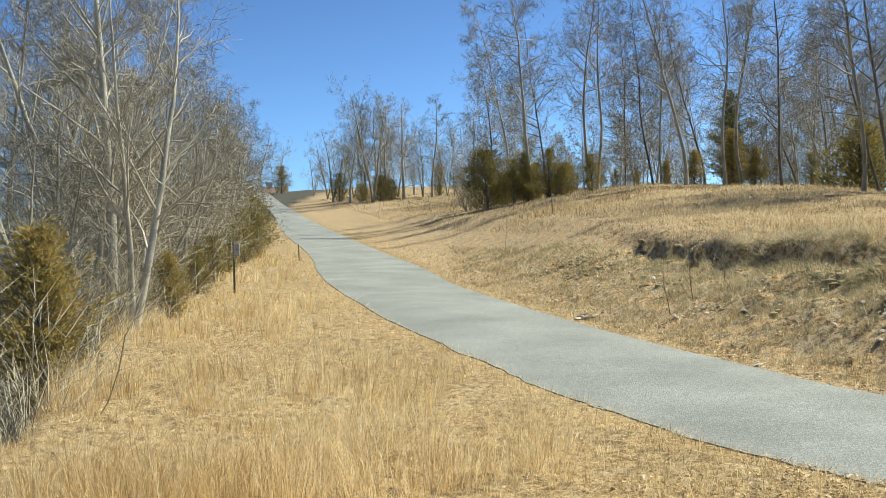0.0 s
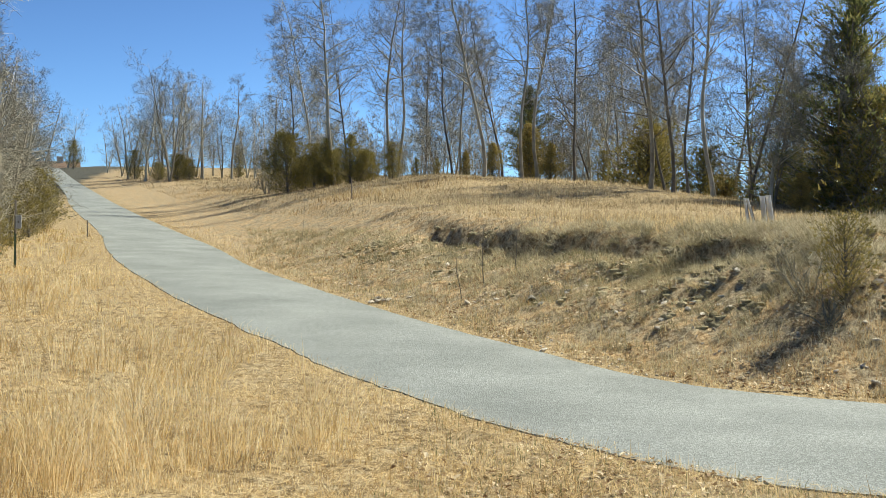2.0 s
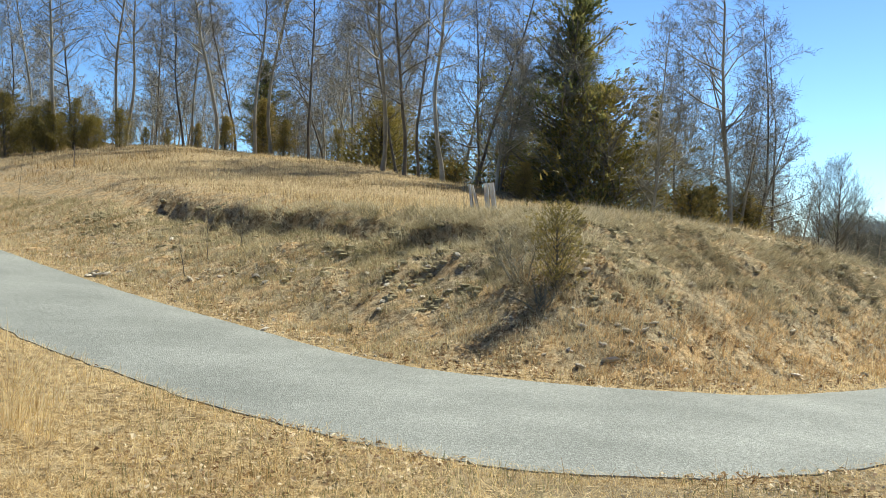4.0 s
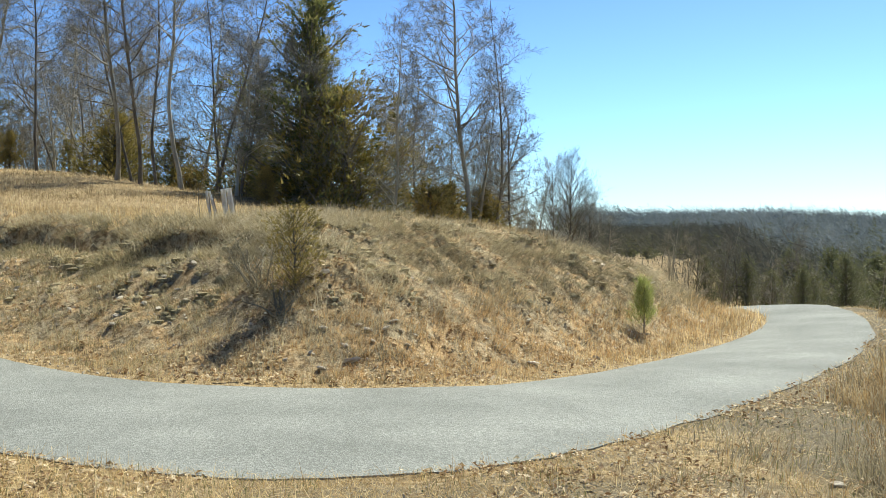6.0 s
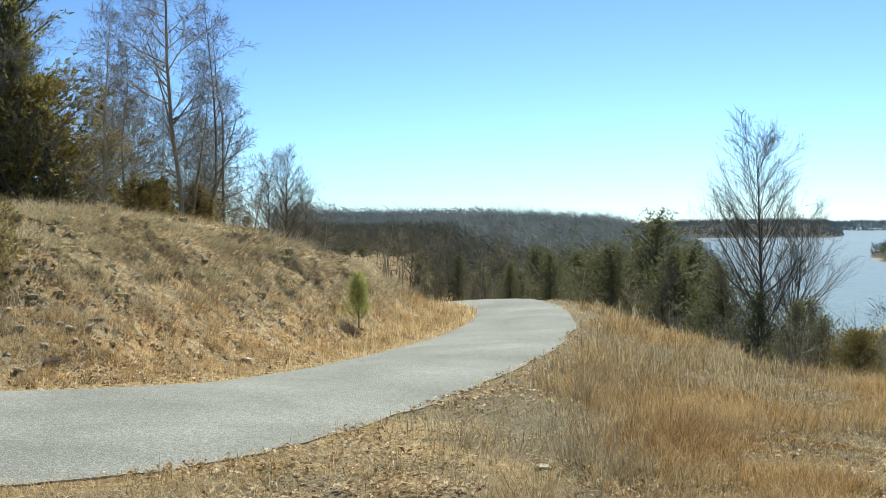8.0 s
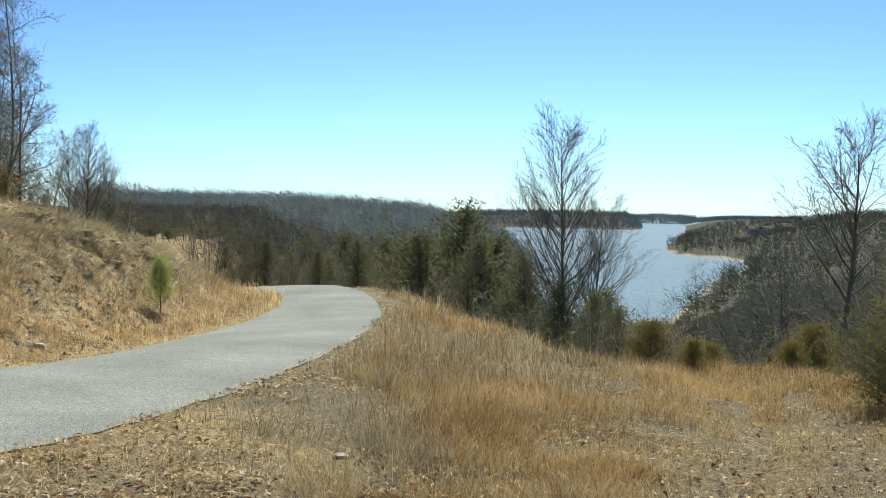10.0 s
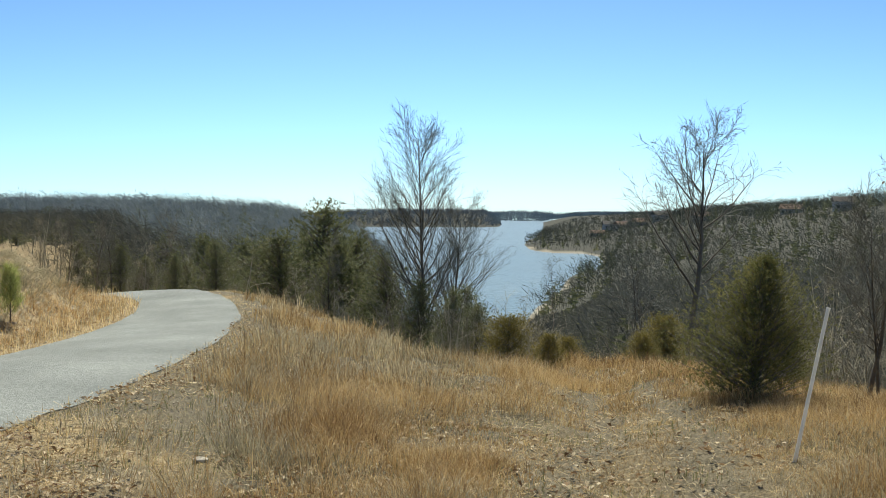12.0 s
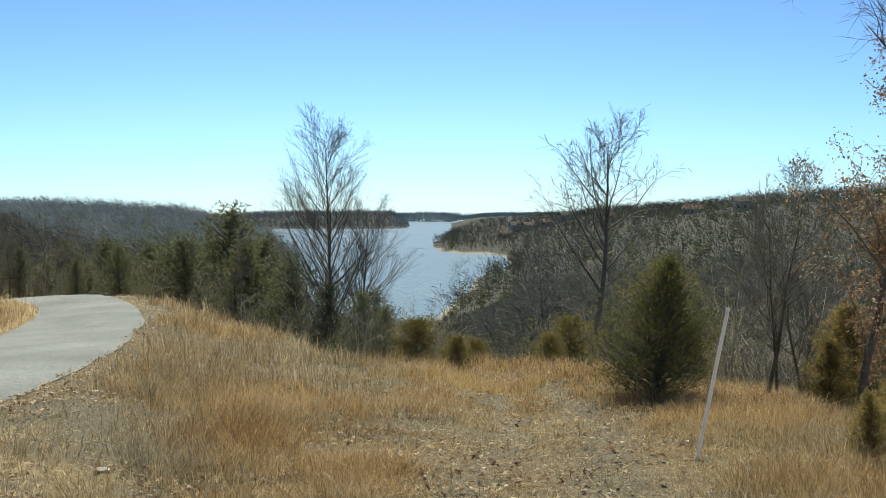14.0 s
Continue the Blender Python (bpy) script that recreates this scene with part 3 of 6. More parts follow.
# ---------------------------------------------------------------- ground sheet, fine where it lies near and in view
ang = np.concatenate([np.arange(-26, 95, 0.42), np.arange(95, 334, 4.0)])
rad = np.concatenate([np.linspace(0.4, 4.6, 12), 4.8 * 1.0095 ** np.arange(0, 350), 4.8 * 1.0095 ** 349 * 1.035 ** np.arange(1, 96)])
rad = rad[rad < 4850]
A, D = np.meshgrid(np.radians(ang), rad)
gx, gy = (D * np.sin(A)).ravel(), (D * np.cos(A)).ravel()
gz, gbank, gvf, gvn, gover = land(gx, gy)
nr, na = len(rad), len(ang)
idx = np.arange(nr * na).reshape(nr, na)
nxt = np.roll(idx, -1, axis=1)
quads = np.stack([idx[:-1], nxt[:-1], nxt[1:], idx[1:]], -1).reshape(-1, 4)[:, ::-1]
hub = np.array([[0, 0, float(gz[:na].mean())]])
fanf = np.stack([nxt[0], idx[0], np.full(na, nr * na)], -1)
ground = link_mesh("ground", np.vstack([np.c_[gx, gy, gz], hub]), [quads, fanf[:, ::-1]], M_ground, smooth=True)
tagged(ground, "dry grassy hillside with a cut bank, sloping to a lake", "ground", kind="structure")
gd, ga = np.hypot(gx, gy), np.degrees(np.arctan2(gx, gy))
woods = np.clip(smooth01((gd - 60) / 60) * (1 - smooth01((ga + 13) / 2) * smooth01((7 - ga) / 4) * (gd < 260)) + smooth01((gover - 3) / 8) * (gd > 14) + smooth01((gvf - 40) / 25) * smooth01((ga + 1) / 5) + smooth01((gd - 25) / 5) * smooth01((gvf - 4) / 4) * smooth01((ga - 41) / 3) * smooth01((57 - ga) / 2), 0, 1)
shore = (gz < -23.05 + 0.5 * fbm(gx * 0.03, gy * 0.03, 2)) & (gd > 200) & (gd < 1300)
gravel = np.clip(smooth01((fbm(gx * 0.6, gy * 0.6) + 0.45) * 2.5) * smooth01((ga - 14) / 25) * smooth01((72 - ga) / 14) * (gd < 40) * (gvn < 0.1) * (gvf < 0) + ruts(gx, gy) * 0.8 + 0.7 * smooth01((ga - 50) / 12) * smooth01((118 - ga) / 18) * (gd < 40) * (gvf < 0) * (gvn < 0.1), 0, 1)
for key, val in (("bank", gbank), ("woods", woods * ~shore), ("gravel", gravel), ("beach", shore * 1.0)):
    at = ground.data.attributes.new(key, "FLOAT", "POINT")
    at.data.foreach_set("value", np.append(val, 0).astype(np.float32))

# road: a slightly crowned slab with skirts
RN = 420


def even(line, params):
    u = np.linspace(0, len(line) - 1, params)
    return np.stack([np.interp(u, np.arange(len(line)), line[:, k]) for k in range(3)], -1)


def facing_points(a_line, b_line):
    """For each point of one edge, the nearest point of the other."""
    out = []
    for p in a_line:
        q = b_line[np.argmin(((b_line[:, :2] - p[:2]) ** 2).sum(1))]
        out.append(q)
    return np.array(out)


e_near = even(NEAR_EDGE, RN)
e_far = facing_points(e_near, even(FAR_EDGE, 4000))
for _ in range(30):
    e_far[1:-1] = 0.5 * e_far[1:-1] + 0.25 * (e_far[:-2] + e_far[2:])
e_far = facing_points(e_far, even(FAR_EDGE, 4000))
wob = np.array([vnoise(np.array([i * 0.37]), np.array([3.3]))[0] for i in range(RN)]) * 0.10
cols = np.linspace(0, 1, 9)
rv = []
for k in range(RN):
    n, f = e_near[k].copy(), e_far[k].copy()
    dirn = (f - n) / max(np.linalg.norm(f - n), 1e-6)
    n, f = n + dirn * wob[k], f + dirn * wob[(k * 7) % RN] * 0.4
    rv.append([n[0], n[1], n[2] - 0.12])
    for c in cols:
        p = n + (f - n) * c
        rv.append([p[0], p[1], p[2] + 0.018 + 0.03 * (1 - (2 * c - 1) ** 2)])
    rv.append([f[0], f[1], f[2] - 0.12])
rv = np.array(rv)
ri = np.arange(RN * 11).reshape(RN, 11)
rq = np.stack([ri[:-1, :-1], ri[1:, :-1], ri[1:, 1:], ri[:-1, 1:]], -1).reshape(-1, 4)
road = link_mesh("road", rv, rq, M_road)
tagged(road, "narrow worn grey chip-seal lane curving round the hillside", "road", kind="structure")

# lake
WATER_Z = -23.35
wa = np.radians(np.concatenate([np.arange(50, 95, 1.0)]))
wr = np.array([110, 200, 400, 800, 1600, 3200, 4780])
WA, WD = np.meshgrid(wa, wr)
wi = np.arange(WA.size).reshape(WA.shape)
wq = np.stack([wi[:-1, :-1], wi[:-1, 1:], wi[1:, 1:], wi[1:, :-1]], -1).reshape(-1, 4)[:, ::-1]
water = link_mesh("water", np.c_[(WD * np.sin(WA)).ravel(), (WD * np.cos(WA)).ravel(), np.full(WA.size, WATER_Z)], wq, M_water)
tagged(water, "wide blue rippled lake glittering in the sun", "lake", kind="structure")


# ---------------------------------------------------------------- trees
def spot(a, d, sink=0.0):
    """A place on the ground at bearing a (degrees) and d metres."""
    x, y = d * math.sin(radians(a)), d * math.cos(radians(a))
    z = float(land(np.array([x]), np.array([y]))[0][0])
    return x, y, z - sink


class Sticks:
    """Collects tapered round branches into one mesh."""

    def __init__(self):
        self.v, self.q, self.t, self.n = [], [], [], 0

    def add(self, pts, radii, sides):
        pts = np.asarray(pts, float)
        k = len(pts)
        tan = np.gradient(pts, axis=0)
        tan /= np.linalg.norm(tan, axis=1)[:, None] + 1e-9
        ref = np.where(np.abs(tan[:, 2:3]) > 0.9, np.array([[1.0, 0, 0]]), np.array([[0, 0, 1.0]]))
        u = np.cross(tan, ref)
        u /= np.linalg.norm(u, axis=1)[:, None] + 1e-9
        w = np.cross(tan, u)
        th = np.arange(sides) * 2 * math.pi / sides
        ring = u[:, None, :] * np.cos(th)[None, :, None] + w[:, None, :] * np.sin(th)[None, :, None]
        body = k - 1
        self.v.append((pts[:body, None, :] + ring[:body] * np.asarray(radii)[:body, None, None]).reshape(-1, 3))
        self.v.append(pts[-1:])
        i = self.n + np.arange(body * sides).reshape(body, sides)
        j = np.roll(i, -1, axis=1)
        if body > 1:
            self.q.append(np.stack([i[:-1], j[:-1], j[1:], i[1:]], -1).reshape(-1, 4))
        self.t.append(np.stack([i[-1], j[-1], np.full(sides, self.n + body * sides)], -1))
        self.n += body * sides + 1

    def many(self, pts, radii, sides):
        """Many branches of the same number of points at once: pts (n, k, 3), radii (n, k)."""
        n, k = pts.shape[:2]
        if n == 0:
            return
        tan = np.gradient(pts, axis=1)
        tan /= np.linalg.norm(tan, axis=2)[..., None] + 1e-9
        ref = np.where(np.abs(tan[..., 2:3]) > 0.9, np.array([1.0, 0, 0]), np.array([0, 0, 1.0]))
        u = np.cross(tan, ref)
        u /= np.linalg.norm(u, axis=2)[..., None] + 1e-9
        w = np.cross(tan, u)
        th = np.arange(sides) * 2 * math.pi / sides
        ring = u[:, :, None, :] * np.cos(th)[:, None] + w[:, :, None, :] * np.sin(th)[:, None]
        body = k - 1
        v = (pts[:, :body, None, :] + ring[:, :body] * radii[:, :body, None, None]).reshape(n, body * sides, 3)
        self.v.append(np.concatenate([v, pts[:, -1:]], 1).reshape(-1, 3))
        step = body * sides + 1
        i = (np.arange(n) * step + self.n)[:, None, None] + np.arange(body * sides).reshape(body, sides)
        j = np.roll(i, -1, axis=2)
        if body > 1:
            self.q.append(np.stack([i[:, :-1], j[:, :-1], j[:, 1:], i[:, 1:]], -1).reshape(-1, 4))
        tip = np.broadcast_to((np.arange(n) * step + self.n + body * sides)[:, None], (n, sides))
        self.t.append(np.stack([i[:, -1], j[:, -1], tip], -1).reshape(-1, 3))
        self.n += n * step

    def slivers(self, rng, pts, radius):
        """Twigs too thin to show their roundness: two narrow pointed faces each. pts (n, 3, 3), radius (n)."""
        n = len(pts)
        way = np.cross(pts[:, 2] - pts[:, 0], rng.normal(0, 1, (n, 3)))
        way *= (radius / (np.linalg.norm(way, axis=1) + 1e-9))[:, None]
        self.v.append(np.stack([pts[:, 0] - way, pts[:, 0] + way, pts[:, 1] + way * 0.7, pts[:, 1] - way * 0.7, pts[:, 2]], 1).reshape(-1, 3))
        k = self.n + np.arange(n)[:, None] * 5
        self.q.append(k + np.array([[0, 1, 2, 3]]))
        self.t.append(k + np.array([[3, 2, 4]]))
        self.n += 5 * n

    def make(self, name, material, parent):
        faces = ([np.vstack(self.q)] if self.q else []) + [np.vstack(self.t)]
        return link_mesh(name, np.vstack(self.v), faces, material, parent, smooth=True)


def path_of(rng, start, direction, length, steps, wander, lift):
    pts, d = [np.array(start, float)], np.array(direction, float)
    for _ in range(steps):
        d = d + rng.normal(0, wander, 3) + np.array([0, 0, lift])
        d /= np.linalg.norm(d)
        pts.append(pts[-1] + d * length / steps)
    return np.array(pts)


def side_way(rng, along, spread, turn=None):
    """A direction that leaves 'along' by 'spread' radians."""
    along = along / np.linalg.norm(along)
    ref = np.array([1.0, 0, 0]) if abs(along[2]) > 0.8 else np.array([0, 0, 1.0])
    u = np.cross(along, ref)
    u /= np.linalg.norm(u)
    w = np.cross(along, u)
    th = rng.uniform(0, 2 * math.pi) if turn is None else turn
    return along * math.cos(spread) + (u * math.cos(th) + w * math.sin(th)) * math.sin(spread)


def sprout(rng, pts, per, f0, f1, spread, length, steps, wander, lift):
    """Side branches: 'per' on each line of pts (n, k, 3), leaving it between the shares f0 and f1 by 'spread' (low, high) radians and bending upwards.
    Gives the new lines, the share at which each leaves, and the line it leaves."""
    n, k = pts.shape[:2]
    own = np.repeat(np.arange(n), per)
    f = f0 + (f1 - f0) * ((np.tile(np.arange(per), n) + rng.uniform(0, 1, n * per)) / per)
    u = f * (k - 1)
    i = np.minimum(u.astype(int), k - 2)
    a, b = pts[own, i], pts[own, i + 1]
    at = a + (b - a) * (u - i)[:, None]
    along = (b - a) / (np.linalg.norm(b - a, axis=1)[:, None] + 1e-9)
    out = np.cross(along, rng.normal(0, 1, (n * per, 3)))
    out /= np.linalg.norm(out, axis=1)[:, None] + 1e-9
    s = rng.uniform(*spread, n * per)[:, None]
    d = along * np.cos(s) + out * np.sin(s)
    long = (length(f, own) * rng.uniform(0.6, 1.25, n * per))[:, None]
    line = [at]
    for _ in range(steps):
        d = d + rng.normal(0, wander, d.shape) + np.array([0, 0, lift])
        d /= np.linalg.norm(d, axis=1)[:, None]
        line.append(line[-1] + d * long / steps)
    return np.stack(line, 1), f, own


def bare_tree(seed, height=10.0, girth=0.15, first=0.35, limbs=16, subs=7, twigs=6, spread=0.75, reach=0.36, forks=1, lean=0.03, lift=0.10, bark=None, twig_mat=None, twig_r=0.006, name="bare_tree", limb_taper=0.75, coarse=False, solid=False, splay=0.16, kink=0.045, wild=1.0, fork=1.0):
    """A leafless tree: stems, ascending limbs, branches, twigs and twig ends, each level finer and bending up towards the light."""
    rng = np.random.default_rng(seed)
    thing = new(name)
    wood, fine = Sticks(), Sticks()
    for k in range(forks):
        d = np.array([rng.normal(0, lean), rng.normal(0, lean), 1.0])
        if forks > 1:
            th = k * 2 * math.pi / forks + rng.uniform(-0.5, 0.5)
            d += np.array([math.cos(th), math.sin(th), 0]) * splay
        hh = height * (1 if k == 0 else rng.uniform(0.7, 0.95))
        p = path_of(rng, (rng.normal(0, 0.05) * (forks > 1), rng.normal(0, 0.05) * (forks > 1), -0.15), d, hh + 0.15, 14, kink, 0.03)
        r = girth * (1 if k == 0 else 0.75) * np.linspace(1, 0.05, 15) ** 0.9
        r[0] *= 1.3
        wood.add(p[::2] if coarse else p, r[::2] if coarse else r, 5 if coarse else 8)
        n_limb = max(4, limbs // forks)
        shape = lambda f, own: hh * reach * (1 - limb_taper * (f - first) / (1 - first)) * np.where(f < first + 0.1, 0.75, 1.0)
        lp, f, own = sprout(rng, p[None], n_limb, first, 0.98, (spread * 0.65, spread * 1.1), shape, 6, 0.11 * wild, lift * 0.45)
        stout = np.interp(f * 14, np.arange(15), r)
        reach_l = np.linalg.norm(lp[:, -1] - lp[:, 0], axis=1)
        lr0 = np.clip(0.013 * reach_l + 0.10 * stout, twig_r * 1.3, stout * 0.62)
        lr = lr0[:, None] * np.linspace(1, 0.14, 7)
        wood.many(lp[:, [0, 2, 4, 6]] if coarse else lp, lr[:, [0, 2, 4, 6]] if coarse else lr, 3 if coarse else 4)
        sp, g, own = sprout(rng, lp, subs, 0.18, 0.97, (0.50 * fork, 1.10 * fork), lambda g, own: reach_l[own] * (0.62 - 0.38 * g) + 0.10, 3, 0.14 * wild, lift * 0.4)
        long_s = np.linalg.norm(sp[:, -1] - sp[:, 0], axis=1)
        sr0 = np.maximum(lr0[own] * (1 - 0.8 * g) * 0.55, twig_r * 0.95)
        fine.many(sp[:, [0, 1, 3]] if coarse else sp, sr0[:, None] * np.linspace(1, 0.3, 3 if coarse else 4), 3)
        # twigs stand on the branches and on the outer limbs
        tp, h, own = sprout(rng, sp, twigs, 0.12, 1.0, (0.45 * fork, 1.15 * fork), lambda h, own: long_s[own] * (0.58 - 0.30 * h) + 0.10, 2, 0.17 * wild, lift * 0.25)
        long_t = np.linalg.norm(tp[:, -1] - tp[:, 0], axis=1)
        if solid:
            fine.many(tp, (twig_r * 0.75) * np.tile([1.0, 0.7, 0.2], (len(tp), 1)), 3)
        else:
            fine.slivers(rng, tp, np.full(len(tp), twig_r * 0.95))
        if not coarse:
            ep, h, own = sprout(rng, tp, 2, 0.25, 0.9, (0.4 * fork, 1.1 * fork), lambda h, own: long_t[own] * 0.55 + 0.04, 2, 0.15 * wild, lift * 0.2)
            fine.slivers(rng, ep, np.full(len(ep), twig_r * 0.75))
    wood.make("trunk", bark or M_bark, thing)
    fine.make("crown", twig_mat or M_twig, thing)
    return thing


def tufts(rng, pos, axis, size, per, width):
    """Small pointed sprays: per thin triangles round each position."""
    n = len(pos)
    pos = np.repeat(pos, per, 0)
    axis = np.repeat(axis, per, 0) + rng.normal(0, 0.55, (n * per, 3))
    axis /= np.linalg.norm(axis, axis=1)[:, None]
    size = np.repeat(size, per) * rng.uniform(0.6, 1.2, n * per)
    side = np.cross(axis, rng.normal(0, 1, (n * per, 3)))
    side /= np.linalg.norm(side, axis=1)[:, None]
    w = (size * width)[:, None]
    a = pos + rng.normal(0, 0.25, pos.shape) * size[:, None]
    v = np.stack([a - side * w, a + side * w, a + axis * size[:, None]], 1).reshape(-1, 3)
    return v, np.arange(len(v)).reshape(-1, 3)


def cedar(seed, height=3.0, width=0.5, sprays=1500, per=5, material=None, bare=0.08, ragged=0.25, name="cedar_tree", tuft=0.16, round_top=0.8, loose=1.0, rise=0.25):
    """A juniper: a trunk, rising boughs, and a crown of many small sprays. width: crown radius over height."""
    rng = np.random.default_rng(seed)
    thing = new(name)
    wood = Sticks()
    p = path_of(rng, (0, 0, -0.1), (rng.normal(0, 0.03), rng.normal(0, 0.03), 1), height * 0.97, 8, 0.02, 0.02)
    wood.add(p, height * 0.022 * np.linspace(1.2, 0.12, 9), 7)
    pos, axis, size = [], [], []
    boughs = int(26 + sprays / 28)
    for k in range(boughs):
        f = bare + (1 - bare) * (k + rng.uniform(0, 1)) / boughs
        prof = (1 - f) ** round_top * (0.55 + 0.45 * min(1, f / 0.18)) * min(1.0, 0.35 + 6 * (f - bare) + 0.3)
        L = width * height * prof * rng.uniform(1 - ragged, 1 + ragged * 0.6) + 0.05 * height * (1 - f)
        th = k * 2.399 + rng.uniform(-0.5, 0.5)
        base = np.array([np.interp(f * 8, np.arange(9), p[:, c]) for c in range(3)])
        bp = path_of(rng, base, (math.cos(th), math.sin(th), rise + 0.5 * f), L, 4, 0.10, 0.07)
        wood.add(bp, max(height * 0.005, 0.004) * np.linspace(1, 0.3, 5), 3)
        n = max(4, int(sprays / boughs * (0.4 + 1.2 * prof)))
        u = rng.uniform(0.15, 1.0, n) ** 0.7 * 4
        i = np.minimum(u.astype(int), 3)
        q = bp[i] + (bp[i + 1] - bp[i]) * (u - i)[:, None] + rng.normal(0, (0.07 * L + 0.02 * height) * loose, (n, 3)) * np.array([1, 1, 0.8])
        out = np.array([math.cos(th), math.sin(th), 0.7])
        pos.append(q)
        axis.append(np.tile(out, (n, 1)))
        size.append(np.full(n, tuft * (0.6 + 0.4 * height / 3) * rng.uniform(0.7, 1.2)))
    v, t = tufts(rng, np.vstack(pos), np.vstack(axis), np.concatenate(size), per, 0.16)
    wood.make("trunk", M_bark_dark, thing)
    link_mesh("crown", v, t, material or M_cedar, thing)
    return thing


def thicket(seed, size=1.6, stems=34, name="shrub", material=None):
    rng = np.random.default_rng(seed)
    thing = new(name)
    wood = Sticks()
    for _ in range(stems):
        th, r = rng.uniform(0, 6.283), rng.uniform(0, 0.35) * size
        p = path_of(rng, (r * math.cos(th), r * math.sin(th), -0.05), (math.cos(th) * 0.5 + rng.normal(0, 0.3), math.sin(th) * 0.5 + rng.normal(0, 0.3), 1), size * rng.uniform(0.5, 1.15), 5, 0.16, 0.02)
        wood.add(p, 0.010 * np.linspace(1, 0.35, 6) * rng.uniform(0.6, 1.2), 3)
        for _ in range(9):
            f = rng.uniform(0.25, 1) * 5
            i = min(int(f), 4)
            at = p[i] + (p[i + 1] - p[i]) * (f - i)
            tp = path_of(rng, at, side_way(rng, p[i + 1] - p[i], rng.uniform(0.4, 1.1)), size * rng.uniform(0.12, 0.35), 1, 0.15, 0.02)
            wood.add(tp, np.array([0.005, 0.001]), 3)
    wood.make("crown", material or M_twig, thing)
    return thing


TALL_OF = {}


def tall_of(model):
    """The height that a model really reaches."""
    if model.name not in TALL_OF:
        best = 0.0
        for c in model.children:
            co = np.zeros(len(c.data.vertices) * 3, np.float32)
            c.data.vertices.foreach_get("co", co)
            best = max(best, float(co[2::3].max()))
        TALL_OF[model.name] = best
    return TALL_OF[model.name]


def stand(model, a, d, top=None, turn=0.0, scale=None, lean=(0, 0), sink=0.05):
    """A copy of a model on the ground at a bearing and distance, scaled to reach a top height."""
    x, y, z = spot(a, d, sink)
    k = scale if scale else (top - z) / tall_of(model)
    ob = copy_thing(model, pose(x, y, z, 0, 0, -a) @ pose(0, 0, 0, lean[0], lean[1], 0) @ pose(0, 0, 0, 0, 0, turn))
    ob.scale = (k, k, k)
    return ob


def clear(a):
    """How steeply the line over the brush falls towards the lake, by bearing: nothing on the near slope grows above it."""
    return np.interp(a, [57, 58.2, 60.6, 62.2, 64.4, 66.1, 67, 70.2, 71.8, 73, 75], [0.02, 0.014, -0.009, -0.028, -0.047, -0.086, -0.090, -0.078, -0.064, -0.035, 0.02])


def shelve(models):
    """Removes the models that were only patterns."""
    for m in models:
        for o in (*m.children_recursive, m):
            bpy.data.objects.remove(o)


# forest trees: tall, narrow, branched high up
FOREST = [bare_tree(100 + i, 11.0, 0.066 + 0.012 * (i % 3), first=0.22 + 0.07 * (i % 3), limbs=36, subs=8, twigs=6, spread=1.3 - 0.2 * (i % 2), reach=0.23, lift=0.06, kink=0.06, bark=M_bark if i % 3 else M_bark_dark, twig_mat=M_twig if i % 2 else M_twig_dark, twig_r=0.0065) for i in range(7)]
LIGHT = [bare_tree(150 + i, 9.0, 0.050, first=0.20, limbs=26, subs=7, twigs=8, spread=1.15, reach=0.27, lift=0.05, twig_r=0.008, twig_mat=M_twig if i % 2 else M_twig_dark, coarse=True, name="thin_tree") for i in range(4)]
DUSKY = [bare_tree(160 + i, 9.0, 0.075, first=0.2, limbs=18, subs=6, twigs=5, spread=0.95, reach=0.30, lift=0.10, twig_r=0.010, bark=M_bark_dark, twig_mat=M_twig_dark) for i in range(3)]
BRANCHY = [bare_tree(170 + i, 8.5, 0.10 + 0.015 * i, first=0.10, limbs=34, subs=8, twigs=6, spread=1.3, reach=0.31, lift=0.0, forks=1 + i % 3, lean=0.08, twig_r=0.0055, twig_mat=M_twig if i % 2 else M_twig_dark) for i in range(4)]
LOW = [bare_tree(180 + i, 6.0, 0.06, first=0.06, limbs=26, subs=7, twigs=6, spread=1.25, reach=0.40, lift=0.0, forks=3, lean=0.12, twig_r=0.006, limb_taper=0.6, twig_mat=M_twig if i % 2 else M_twig_dark, coarse=True, name="understorey_tree") for i in range(3)]
FARLOW = [bare_tree(184 + i, 6.0, 0.06, first=0.05, limbs=24, subs=6, twigs=5, spread=0.95, reach=0.42, lift=0.07, forks=3, lean=0.12, twig_r=0.020, limb_taper=0.55, twig_mat=M_twig_dark if i else M_twig, coarse=True, name="understorey_tree") for i in range(2)]
DOME = [bare_tree(186 + i, 8.5, 0.11, first=0.15, limbs=40, subs=8, twigs=6, spread=0.85, reach=0.42, lift=0.10, forks=2 + i, lean=0.04, twig_r=0.009, limb_taper=0.6, twig_mat=M_twig if i else M_twig_dark, coarse=True) for i in range(2)]
YARD = bare_tree(190, 11.5, 0.11, first=0.24, limbs=58, subs=9, twigs=5, spread=0.88, reach=0.42, lift=0.16, wild=0.45, fork=0.6, forks=1, bark=M_bark_dark, twig_mat=M_twig_dark, twig_r=0.0065, limb_taper=0.72, lean=0.0, solid=True, kink=0.02)
ROUND = bare_tree(191, 8.0, 0.13, first=0.36, limbs=24, subs=8, twigs=5, spread=0.95, reach=0.52, lift=0.10, wild=0.7, fork=0.8, bark=M_bark_dark, twig_mat=M_twig_dark, twig_r=0.0085, limb_taper=0.7, lean=0.01, solid=True)
